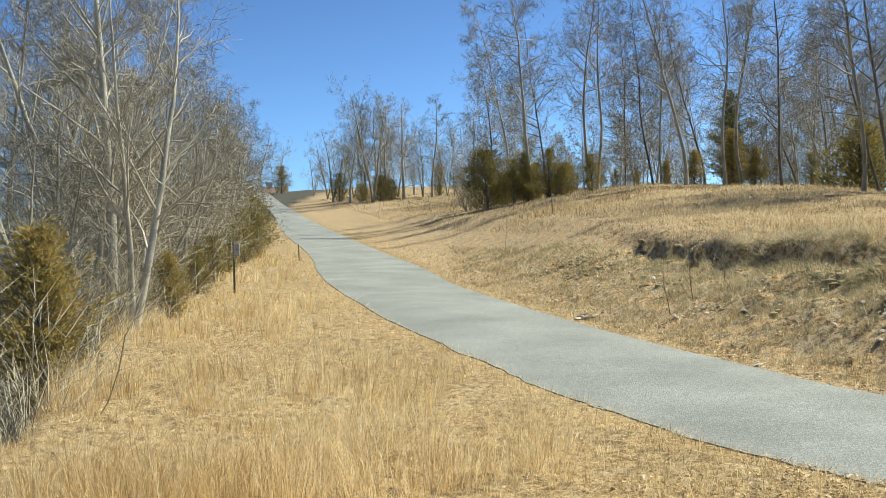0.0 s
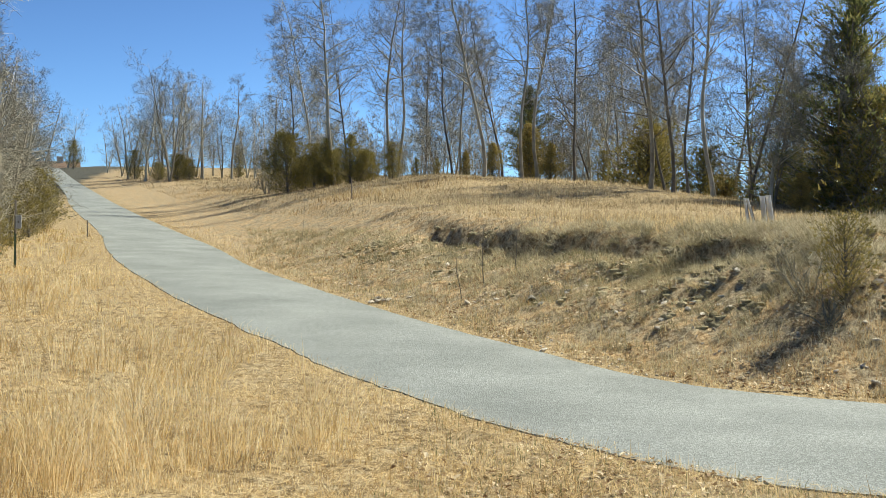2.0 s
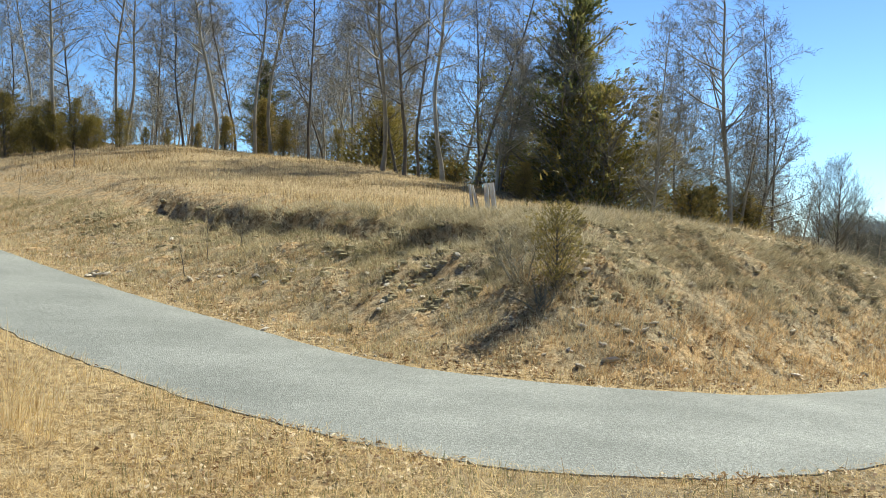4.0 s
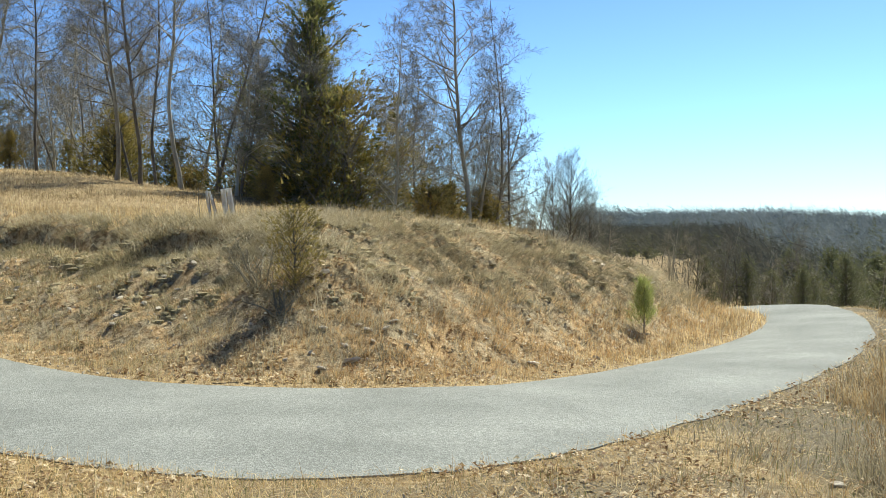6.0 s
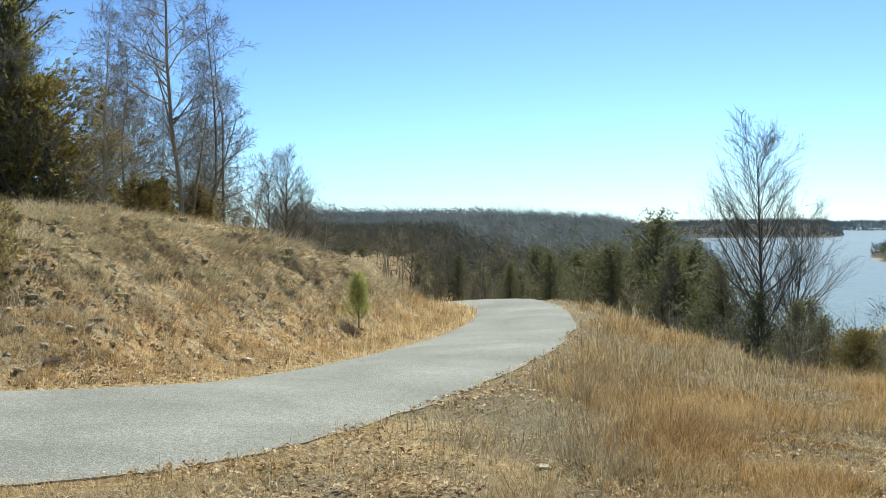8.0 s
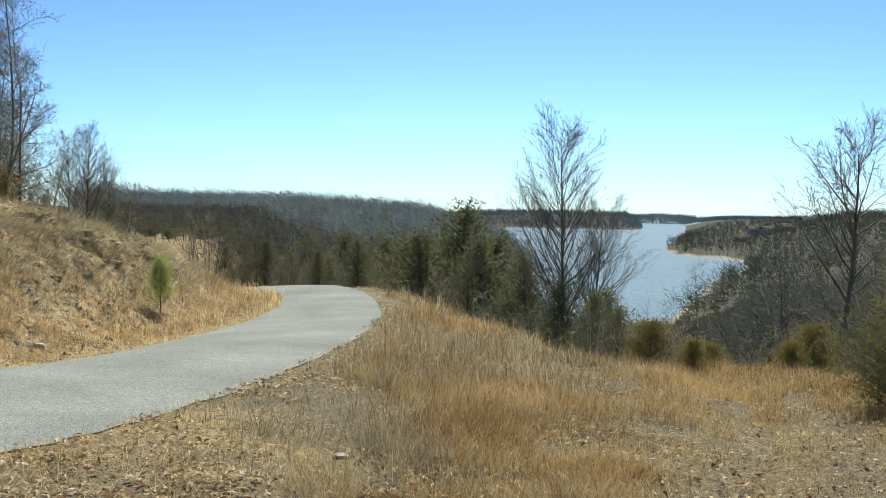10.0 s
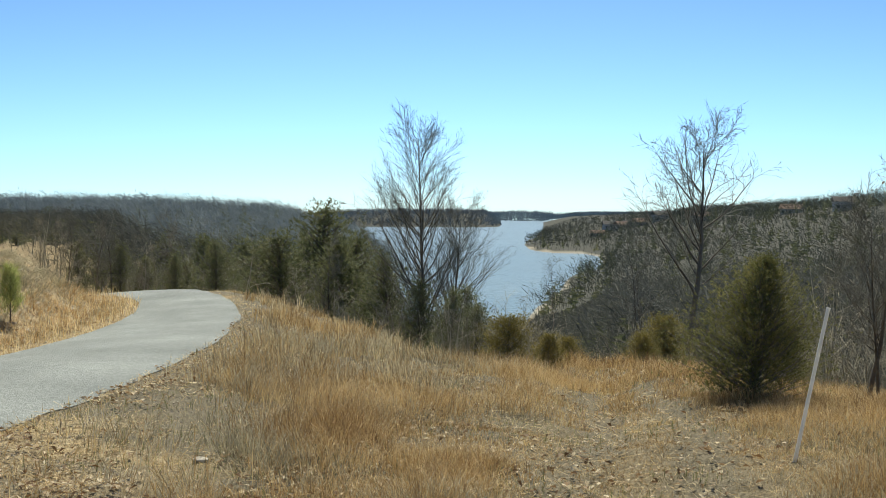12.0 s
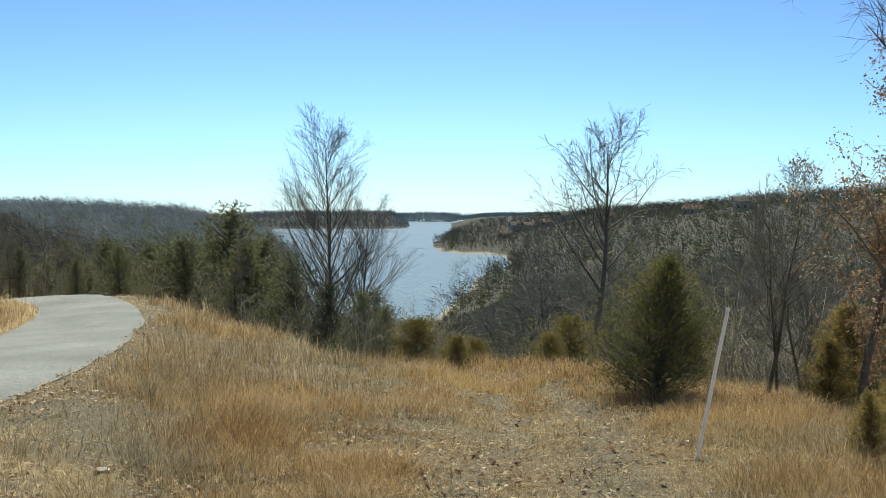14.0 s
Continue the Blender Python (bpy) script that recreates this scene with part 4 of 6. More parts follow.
SLIM = bare_tree(192, 4.2, 0.050, first=0.26, limbs=34, subs=8, twigs=5, spread=0.85, reach=0.42, lift=0.12, wild=0.6, fork=0.7, forks=2, bark=M_bark_dark, twig_mat=M_twig_dark, twig_r=0.0045, limb_taper=0.5, lean=0.02, solid=True)
PALE = [bare_tree(195 + i, 10.0, 0.125 - 0.02 * i, first=0.16, limbs=38, subs=9, twigs=6, spread=0.8, reach=0.30, lift=0.08, bark=M_palebark, twig_r=0.0055, forks=1 + i % 2) for i in range(3)]
SAPLING = bare_tree(193, 4.0, 0.03, first=0.3, limbs=14, subs=5, twigs=4, spread=0.6, reach=0.33, lift=0.10, twig_r=0.003, bark=M_bark_dark, twig_mat=M_twig_dark, solid=True)

FOREST_ROWS = [  # bearing, distance, height of the top, pattern, lean
    (2.41, 80, 17.5, 0), (3.19, 75, 18.5, 1), (4.30, 68, 19.5, 2), (5.03, 70, 17, 3), (6.92, 65, 18.5, 4), (7.32, 66, 17.5, 5), (8.6, 72, 16.5, 6), (9.93, 62, 16.5, 0),
    (10.30, 62, 14.2, 1), (11.43, 58, 17.5, 2), (12.34, 62, 15.5, 3), (13.25, 56, 17, 4), (14.02, 58, 16.8, 5), (15.80, 54, 16.4, 6), (17.42, 60, 13.5, 1), (19.3, 46, 15.6, 2),
    (20.35, 44, 15.5, 3), (21.1, 46, 14.2, 0), (22.25, 44, 14.6, 5), (18.4, 62, 14.5, 4), (16.6, 66, 15, 3), (23.4, 52, 13.5, 4), (25.6, 54, 12.5, 6), (29.0, 56, 12.5, 2),
    (32.0, 41, 9.4, 1), (33.61, 42, 8.9, 4), (35.25, 40, 12.2, 5), (37.32, 42, 10.6, 0), (37.75, 44, 9.2, 6), (35.80, 42, 6.4, 3), (31.0, 46, 9.6, 3), (27.9, 52, 12.0, 0), (24.3, 47, 12.5, 6), (23.8, 44, 13.5, 3)]
for k, (a, d, top, m) in enumerate(FOREST_ROWS):
    t = stand(FOREST[m], a, d, top, turn=k * 67, lean=((k * 37) % 7 - 3, (k * 53) % 7 - 4.5))
    tagged(t, "tall leafless hardwood with a pale slender trunk at the wood's edge", "tree", "trees of the hilltop wood")
rng = np.random.default_rng(5)
for k in range(96):
    a = rng.uniform(1.5, 39)
    d = float(np.interp(a, [0, 10, 20, 30, 40], [92, 74, 60, 54, 52])) + rng.uniform(0, 26)
    top = float(np.interp(a, [0, 10, 20, 30, 40], [14.5, 15, 12.5, 8.5, 5.0])) + rng.uniform(-1.0, 3.0)
    t = stand(LIGHT[k % 4], a, d, top, turn=k * 77, lean=((k * 31) % 7 - 3, (k * 47) % 7 - 3))
    tagged(t, "thin leafless tree crowded inside the hilltop wood", "tree", "trees of the hilltop wood")
for k, (a, d, top) in enumerate([(-4.5, 112, 17.0), (-3.4, 108, 18.8), (-2.9, 122, 19.0), (-1.9, 112, 16.8), (-1.0, 116, 15.6), (0.2, 112, 14.6), (-5.3, 120, 15.0), (-4.88, 120, 16.5), (-3.79, 115, 18.5), (-3.2, 118, 18.4), (-2.71, 115, 18.2), (-2.16, 120, 16.6), (-0.53, 110, 17.1), (-5.55, 130, 15.9), (0.56, 105, 14.4), (1.5, 100, 14.5), (-1.4, 124, 15.0), (-4.3, 126, 16.4), (-6.2, 140, 14.5), (-7.91, 170, 20.0), (-0.1, 128, 14.6), (1.1, 116, 16.0)]):
    t = stand(DOME[k % 2] if k % 3 else BRANCHY[k % 4], a, d, top, turn=k * 91)
    tagged(t, "leafless tree in a small group beyond the dry field", "tree", "trees beyond the field")
for k, (a, d, top) in enumerate([(24.80, 42, 8.6), (23.60, 50, 9.0), (36.07, 42, 7.4), (32.6, 45, 7.7), (34.11, 50, 6.8), (36.7, 47, 4.4), (39.88, 48, 4.75), (40.70, 46, 4.85), (41.60, 50, 3.4), (38.8, 52, 4.4), (17.9, 57, 9.5), (14.9, 60, 8.0), (42.3, 55, 2.8)]):
    t = stand(YARD if 39 < a < 42 else BRANCHY[k % 4], a, d, top, turn=k * 83)
    tagged(t, "low branching leafless tree at the edge of the hilltop wood", "tree", "small trees of the hilltop wood")

# wood on the slope below the lane
for k, (a, d, top, m, tilt) in enumerate([(-16.36, 24, 10.6, 0, 1), (-15.46, 22, 8.8, 1, 11), (-18.55, 20, 6.4, 2, -16), (-16.9, 26, 9.8, 1, -3), (-14.9, 27, 8.6, 2, 6), (-19.7, 27, 9.5, 0, 5)]):
    t = stand(PALE[m], a, d, top, turn=k * 59, lean=(0, tilt))
    tagged(t, "sunlit pale-barked leafless tree leaning above brush below the lane" if abs(tilt) > 5 else "sunlit pale-barked leafless tree rising from brush below the lane", "tree", "trees below the lane")
for k, (a, d, top) in enumerate([(-18.10, 35, 11.5), (-13.00, 40, 9.6), (-20.08, 32, 10.6), (-17.36, 40, 11.0), (-14.2, 34, 9.4), (-12.4, 44, 9.2), (-21.5, 30, 10.5)]):
    t = stand(FOREST[(k * 3 + 1) % 7], a, d, top, turn=k * 59, lean=(0, 3 + (k * 5) % 6))
    tagged(t, "tall leafless tree on the slope below the lane", "tree", "trees below the lane")
for k, (a, d, top) in enumerate([(-11.94, 50, 9.6), (-10.88, 58, 10.6), (-9.80, 66, 10.6), (-11.4, 47, 8.6), (-10.4, 54, 9.4), (-12.6, 42, 8.2), (-13.6, 37, 8.0), (-14.6, 31, 7.0), (-15.4, 29, 6.4), (-16.2, 26, 5.2), (-17.4, 25, 6.0), (-18.8, 23, 5.4), (-9.5, 72, 11.0), (-10.0, 62, 9.0), (-12.9, 34, 5.8), (-11.0, 42, 6.8), (-19.6, 20, 4.2), (-17.0, 33, 8.0), (-15.0, 38, 8.8), (-13.2, 46, 9.2), (-18.2, 30, 7.2), (-16.0, 34, 8.4), (-11.6, 54, 9.8), (-10.2, 70, 10.8), (-12.2, 58, 10.0), (-20.0, 38, 9.6)]):
    t = stand(BRANCHY[(k * 3) % 4], a, d, top, turn=k * 73, lean=(0, (k * 5) % 9 - 2))
    tagged(t, "densely branched grey leafless tree on the slope below the lane", "tree", "trees below the lane")
for k in range(64):
    a = rng.uniform(-21.5, -9.7)
    d = float(np.interp(a, [-21.5, -17, -12, -9.6], [17, 22, 38, 62])) + rng.uniform(0, 14)
    g = spot(a, d)[2]
    tagged(stand(LOW[k % 3], a, d, g + rng.uniform(2.6, 5.2) * min(1.3, d / 32), turn=k * 67), "tangled leafless understorey tree on the slope below the lane", "tree", "understorey below the lane")
SHRUB = [thicket(300 + i, 1.8, 36) for i in range(3)]
for k in range(40):
    a = rng.uniform(-21, -9.6)
    d = float(np.interp(a, [-21, -17, -12, -9.5], [14, 21, 37, 60])) + rng.uniform(0, 9)
    tagged(stand(SHRUB[k % 3], a, d, turn=k * 50, scale=rng.uniform(0.7, 1.5)), "tangled grey leafless shrub on the wooded slope", "shrub", "shrubs below the lane")

# trees over the lake side
tagged(stand(YARD, 63.2, 40, 5.45, turn=20, lean=(0, -1)), "airy leafless tree with upswept twigs above the lake", "tree")
tagged(stand(YARD, 64.2, 41, 2.6, turn=140, lean=(0, 5)), "smaller leafless tree beside the tall airy one", "tree")
tagged(stand(ROUND, 75.75, 33, 4.85, turn=200, lean=(0, 6)), "wide-crowned leafless tree with a dark trunk beside the grassy track", "tree")
tagged(stand(SLIM, 84.03, 14, 2.45, turn=60, lean=(0, 4)), "young forked leafless tree at the edge of the track", "tree")
tagged(stand(SLIM, 85.4, 18, 1.6, turn=150), "dark leafless tree behind the young forked one", "tree")
tagged(stand(SAPLING, 69.4, 32, 0.75, turn=10), "spindly leafless sapling in front of the water", "tree")
tagged(stand(SAPLING, 68.2, 36, -0.6, turn=110), "spindly leafless sapling in front of the water", "tree")
for k in range(22):
    a = rng.uniform(57, 90)
    lo = float(np.interp(a, [57, 63, 69, 72, 76, 84, 90], [32, 22, 24, 34, 24, 17, 14]))
    d = lo + rng.uniform(0, 26)
    tagged(stand(SHRUB[k % 3], a, d, turn=k * 40, scale=rng.uniform(0.6, 1.3)), "tangled grey leafless shrub on the slope to the lake", "shrub", "shrubs above the lake")
for k in range(34):
    a = rng.uniform(72.5, 92) if k % 3 else rng.uniform(46, 60)
    d = rng.uniform(40, 95)
    g = spot(a, d)[2]
    tagged(stand(DUSKY[k % 3], a, d, min(g + rng.uniform(4.5, 7.0), 1.65 + d * (-0.004 if a > 60 else 0.004)), turn=k * 77), "slender leafless tree on the wooded slope to the lake", "tree", "trees on the lake slope")

for k in range(30):
    a = rng.uniform(57.5, 68.5)
    d = float(np.interp(a, [57, 62, 66, 69], [40, 28, 23, 22])) + rng.uniform(0, 16)
    g = spot(a, d)[2]
    tagged(stand(LOW[k % 3], a, d, min(g + rng.uniform(1.6, 3.4), 1.65 + d * float(clear(a))), turn=k * 77), "low grey leafless tree in the brush above the lake", "tree", "brush above the lake")
for k in range(30):
    a = rng.uniform(74, 91)
    d = float(np.interp(a, [74, 80, 90], [26, 19, 14])) + rng.uniform(0, 14)
    g = spot(a, d)[2]
    tagged(stand(LOW[k % 3], a, d, g + rng.uniform(1.0, 2.3), turn=k * 57), "low grey leafless tree in the brush beside the track", "tree", "brush beside the track")

# understorey at the foot of the hilltop wood
for k in range(105):
    a = rng.uniform(0.5, 41.5)
    d = float(np.interp(a, [0, 10, 20, 30, 41], [74, 65, 56, 48, 44])) + rng.uniform(0, 14)
    g = spot(a, d)[2]
    tagged(stand(FARLOW[k % 2], a, d, g + rng.uniform(1.8, 4.6), turn=k * 67), "low leafless understorey tree at the foot of the wood", "tree", "understorey of the hilltop wood")
for k, (a, d, top, tilt) in enumerate([(32.2, 42, 9.6, -16), (24.96, 42, 8.2, -7), (25.0, 42.2, 8.0, 8), (20.03, 46, 13.5, -5), (30.4, 43, 9.5, -12)]):
    t = stand(FOREST[(0, 3, 6, 3, 0)[k]], a, d, top, turn=k * 67, lean=(0, tilt))
    tagged(t, "dark leaning leafless trunk beside the big cedar", "tree", "trees of the hilltop wood")
for k in range(34):
    a = rng.uniform(43.5, 60)
    d = rng.uniform(34, 70) if a > 47 else rng.uniform(38, 75)
    g = spot(a, d)[2]
    tagged(stand(LIGHT[k % 4] if k % 2 else LOW[k % 3], a, d, min(g + rng.uniform(3.0, 5.5), 1.65 + d * rng.uniform(-0.045, 0.012)), turn=k * 77), "leafless grey tree in the hollow behind the lane", "tree", "trees behind the lane")

# cedars
RUST = [cedar(420 + i, 3.0, 0.42 - 0.05 * i, 3400, 5, material=M_cedar_rust, round_top=0.62, ragged=0.65, tuft=0.085, bare=0.02, loose=1.1, rise=0.45) for i in range(2)]
OLIVE = [cedar(425 + i, 3.0, 0.66 - 0.08 * i, 11000, 6, material=M_cedar_green, round_top=0.9, ragged=0.5, tuft=0.052, bare=0.0, loose=1.4, rise=0.40) for i in range(2)]
BIG = cedar(430, 8.0, 0.27, 5200, 5, material=M_cedar_dark, ragged=1.1, bare=0.10, tuft=0.08, round_top=0.50, loose=0.45, rise=0.12)
CEDAR_ROWS = [(-9.15, 47, 4.1), (-9.8, 43, 3.7), (-10.6, 38, 3.2), (-11.4, 33, 2.6), (-9.33, 52, 4.7), (-12.2, 29, 2.2), (-11.67, 38, 2.9), (-10.8, 45, 3.9), (-0.20, 115, 10.7), (3.3, 69, 7.3), (3.82, 68, 7.5), (5.03, 66, 7.6),
              (7.05, 64, 7.0), (6.1, 67, 6.6), (9.19, 64, 6.0), (-7.70, 165, 15.0), (19.14, 52, 7.0), (19.54, 55, 6.8), (30.06, 43, 7.2), (25.9, 47, 5.2), (8.2, 66, 6.2), (-5.0, 118, 10.4), (4.4, 69, 7.0), (21.8, 50, 5.6), (17.2, 58, 6.0), (28.4, 46, 6.0)]
MOUND = [cedar(436 + i, 3.0, 0.66 - 0.1 * i, 4200, 5, round_top=0.35, ragged=0.45, tuft=0.09, bare=0.02) for i in range(2)]
for k, (a, d, top, m) in enumerate([(-3.04, 110, 9.75, 0), (-2.5, 111, 9.3, 0), (-3.9, 112, 9.0, 0), (2.05, 70, 8.2, 1), (4.0, 68, 7.0, 0), (5.6, 66, 6.9, 0), (2.9, 71, 6.9, 0)]):
    tagged(stand(MOUND[m], a, d, top, turn=k * 61), "broad round olive-green cedar at the edge of the field", "cedar", "cedars")
FARCEDAR = [cedar(440 + i, 3.0, 0.46 - 0.04 * i, 2600, 5, round_top=0.5, ragged=0.7, tuft=0.08, bare=0.05) for i in range(3)]
DULL = [cedar(450 + i, 3.0, 0.44 - 0.06 * i, 3500, 5, material=M_cedar_dull, round_top=0.7, ragged=0.8, tuft=0.062, bare=0.03, loose=1.3) for i in range(3)]
for k, (a, d, top) in enumerate(CEDAR_ROWS):
    tagged(stand(FARCEDAR[k % 3], a, d, top, turn=k * 61), "bushy dark green cedar at the edge of the wood", "cedar", "cedars")
for k, (a, d, top) in enumerate([(-19.53, 17, 2.5), (-13.56, 24, 2.1), (11.82, 60, 6.6), (13.63, 60, 7.6), (34.24, 38, 3.3), (34.52, 40, 3.4), (26.2, 41, 3.9), (10.6, 61, 6.2), (14.6, 58, 6.4), (36.6, 42, 3.2), (23.0, 46, 4.3)]):
    tagged(stand(RUST[k % 2], a, d, top, turn=k * 61), "olive and rust-brown cedar among dry grass", "cedar", "cedars")
tagged(stand(BIG, 27.0, 44, 10.9, turn=30), "big dark green conical cedar rising above the bank", "cedar")
tagged(stand(BIG, 13.68, 66, 10.4, turn=100), "tall olive cedar hidden among bare trunks", "cedar")
for k, (a, d, top) in enumerate([(58.42, 60, 2.5), (56.19, 55, 1.1), (59.35, 50, 1.0), (61.2, 45, 0.3), (63.0, 36, -0.2), (64.46, 31, -0.2), (65.82, 27, -0.35), (54.64, 70, 0.4), (52.85, 80, 0.6), (50.84, 70, 0.4), (48.88, 60, 0.3), (57.3, 66, 1.0),
                                 (48.75, 75, 0.1), (51.8, 58, -0.3), (53.8, 62, 0.0), (55.4, 60, 0.4), (47.9, 66, 0.2), (49.9, 56, -0.2), (60.0, 54, 1.0), (65.2, 34, -0.3), (47.0, 58, 0.4), (53.2, 35.5, 0.9), (51.4, 36, 0.5)]):
    tagged(stand(DULL[k % 3], a, d, top, turn=k * 61), "dusty green cedar on the slope to the lake", "cedar", "cedars above the lake")
for k, (a, d, top) in enumerate([(78.75, 12.4, 1.32), (79.9, 15.5, 0.5), (86.53, 13, 0.45), (88.40, 9.2, 0.42), (67.19, 24, -0.2), (69.24, 19, -0.2), (73.73, 24, -0.6), (74.6, 27, -0.5), (70.2, 23, -0.6), (89.6, 10, 0.5), (87.6, 15, 0.7)]):
    tagged(stand(OLIVE[k % 2] if k in (0, 1) else MOUND[k % 2] if k in (4, 5, 6, 7, 8) else RUST[k % 2], a, d, top, turn=k * 61 + 20), "olive and rust-tinged young cedar beside the track", "cedar", "cedars beside the track")
shelve(FOREST + LIGHT + DUSKY + BRANCHY + [YARD, ROUND, SLIM, SAPLING] + SHRUB + FARCEDAR + DULL + RUST + OLIVE + MOUND + LOW + FARLOW + DOME + PALE + [BIG])


# ---------------------------------------------------------------- woods far off
def far_trees(n, pick, heights, branches, material, name, label, seed, wide=0.010, green=False, cap=None):
    r = np.random.default_rng(seed)
    x, y, z = pick(r, n)
    n = len(x)
    base = np.c_[x, y, z - 0.3]
    h = r.uniform(*heights, n)
    d = np.hypot(x, y)
    if cap is not None:
        h = np.clip(1.65 + d * np.minimum(cap, clear(np.degrees(np.arctan2(x, y)))) - z, 0.8, h)
    px = d / 2100.0
    w = np.maximum(h * wide, px * 0.35)
    across = np.c_[y / d, -x / d, np.zeros(n)]
    vs = []
    if not green:
        vs.append(np.stack([base - across * w[:, None], base + across * w[:, None], base + np.c_[r.normal(0, 0.10, (n, 2)) * h[:, None], h * 0.45]], 1))
    crown = r.uniform(0.34, 0.52, n) * h
    for k in range(branches):
        th = r.uniform(0, 6.283, n)
        if green:
            f = r.uniform(0.08, 0.9, n)
            start = base + np.c_[np.zeros((n, 2)), f * h]
            L = h * (0.30 * (1.05 - f) + 0.03)
            tip = start + np.c_[np.cos(th) * L, np.sin(th) * L, r.uniform(-0.1, 0.4, n) * L]
            ww = np.maximum(L * 0.2, px * 0.35)
            tilt = np.c_[np.zeros((n, 2)), np.ones(n)]
        else:
            up = r.uniform(-0.8, 1.0, n)
            flat = np.sqrt(1 - up * up) * r.uniform(0.25, 1.0, n)
            mid = base + np.c_[np.cos(th) * flat * crown, np.sin(th) * flat * crown, (0.60 + 0.36 * up * r.uniform(0.5, 1.0, n)) * h]
            way = r.normal(0, 1, (n, 3)) + np.c_[np.cos(th) * flat, np.sin(th) * flat, 0.5 + 0 * th]
            way *= (0.13 * h / np.linalg.norm(way, axis=1))[:, None]
            start, tip = mid - way, mid + way
            ww = np.maximum(w * 0.7, px * 0.32)
            tilt = across * 0.7 + np.c_[np.zeros((n, 2)), np.full(n, 0.7)]
        vs.append(np.stack([start - tilt * ww[:, None], start + tilt * ww[:, None], tip], 1))
    v = np.concatenate(vs, 1).reshape(-1, 3)
    ob = link_mesh(name, v, np.arange(len(v)).reshape(-1, 3), material)
    return tagged(ob, label, "woodland", kind="stuff")


def fan(a0, a1, d0, d1, above=-22.8, power=1.0):
    def pick(r, n):
        a = np.radians(r.uniform(a0, a1, n))
        d = d0 + (d1 - d0) * r.uniform(0, 1, n) ** power
        x, y = d * np.sin(a), d * np.cos(a)
        z = land(x, y)[0]
        m = z > above
        return x[m], y[m], z[m]
    return pick


far_trees(3000, fan(41, 66, 60, 260), (4.5, 7.5), 24, M_farwood, "valley_woods", "grey leafless woods filling the valley behind the lane", 1, cap=0.006)
far_trees(800, fan(42, 64, 75, 240), (2.5, 5.0), 50, M_fargreen, "valley_evergreens", "dull green evergreens scattered in the valley woods", 2, green=True, cap=0.0)
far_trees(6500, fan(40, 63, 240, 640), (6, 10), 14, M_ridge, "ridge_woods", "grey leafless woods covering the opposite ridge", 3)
far_trees(600, fan(40, 63, 240, 640), (4, 8), 30, M_fargreen, "ridge_evergreens", "evergreens scattered over the opposite ridge", 4, green=True)
far_trees(3600, fan(66, 96, 60, 280), (4.5, 7.5), 24, M_farwood, "slope_woods", "grey leafless woods on the slope to the lake", 5, cap=-0.004)
far_trees(750, fan(68.5, 96, 60, 240), (2.5, 5.0), 44, M_fargreen, "slope_evergreens", "evergreens scattered on the slope to the lake", 6, green=True, cap=-0.01)
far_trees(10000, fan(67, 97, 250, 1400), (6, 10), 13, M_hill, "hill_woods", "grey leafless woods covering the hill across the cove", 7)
far_trees(1100, fan(67, 97, 250, 1200), (4, 8), 26, M_fargreen, "hill_evergreens", "evergreens scattered over the hill across the cove", 8, green=True)
far_trees(4500, fan(57, 68, 1900, 2700), (9, 13), 14, M_haze, "headland_woods", "dark haze-tinted woods on the headland across the lake", 9, green=True)
far_trees(6500, fan(64, 76, 3500, 4800), (12, 16), 12, M_haze, "shore_woods", "haze-tinted woods along the far shore", 10, green=True)


# ---------------------------------------------------------------- grass, litter and stones
def scatter(r, n, a0, a1, d0, d1):
    """Places spread so that near ground is covered as thickly as far ground looks."""
    a = np.radians(r.uniform(a0, a1, n))
    d = d0 * (d1 / d0) ** r.uniform(0, 1, n)
    x, y = d * np.sin(a), d * np.cos(a)
    z, bank, vf, vn, over = land(x, y)
    return x, y, z, bank, vf, vn, over, d, np.degrees(a)


def tufted(r, n, per, a0, a1, d0, d1, spread=0.06):
    """As scatter, but the blades stand in tufts; also gives the outward lean of each blade."""
    a = np.radians(np.repeat(r.uniform(a0, a1, n), per))
    d = np.repeat(d0 * (d1 / d0) ** r.uniform(0, 1, n), per)
    size = np.repeat(r.uniform(0.5, 1.5, n), per) * spread
    ox, oy = r.normal(0, 1, n * per), r.normal(0, 1, n * per)
    x, y = d * np.sin(a) + ox * size, d * np.cos(a) + oy * size
    z, bank, vf, vn, over = land(x, y)
    way = np.repeat(r.normal(0, 0.15, (n, 2)), per, 0) + np.c_[ox, oy] * 0.16
    luck = np.repeat(r.uniform(0, 1, n), per)
    grow = np.repeat(r.uniform(0.45, 1.25, n), per)
    return x, y, z, bank, vf, vn, over, np.hypot(x, y), np.degrees(np.arctan2(x, y)), way, luck, grow


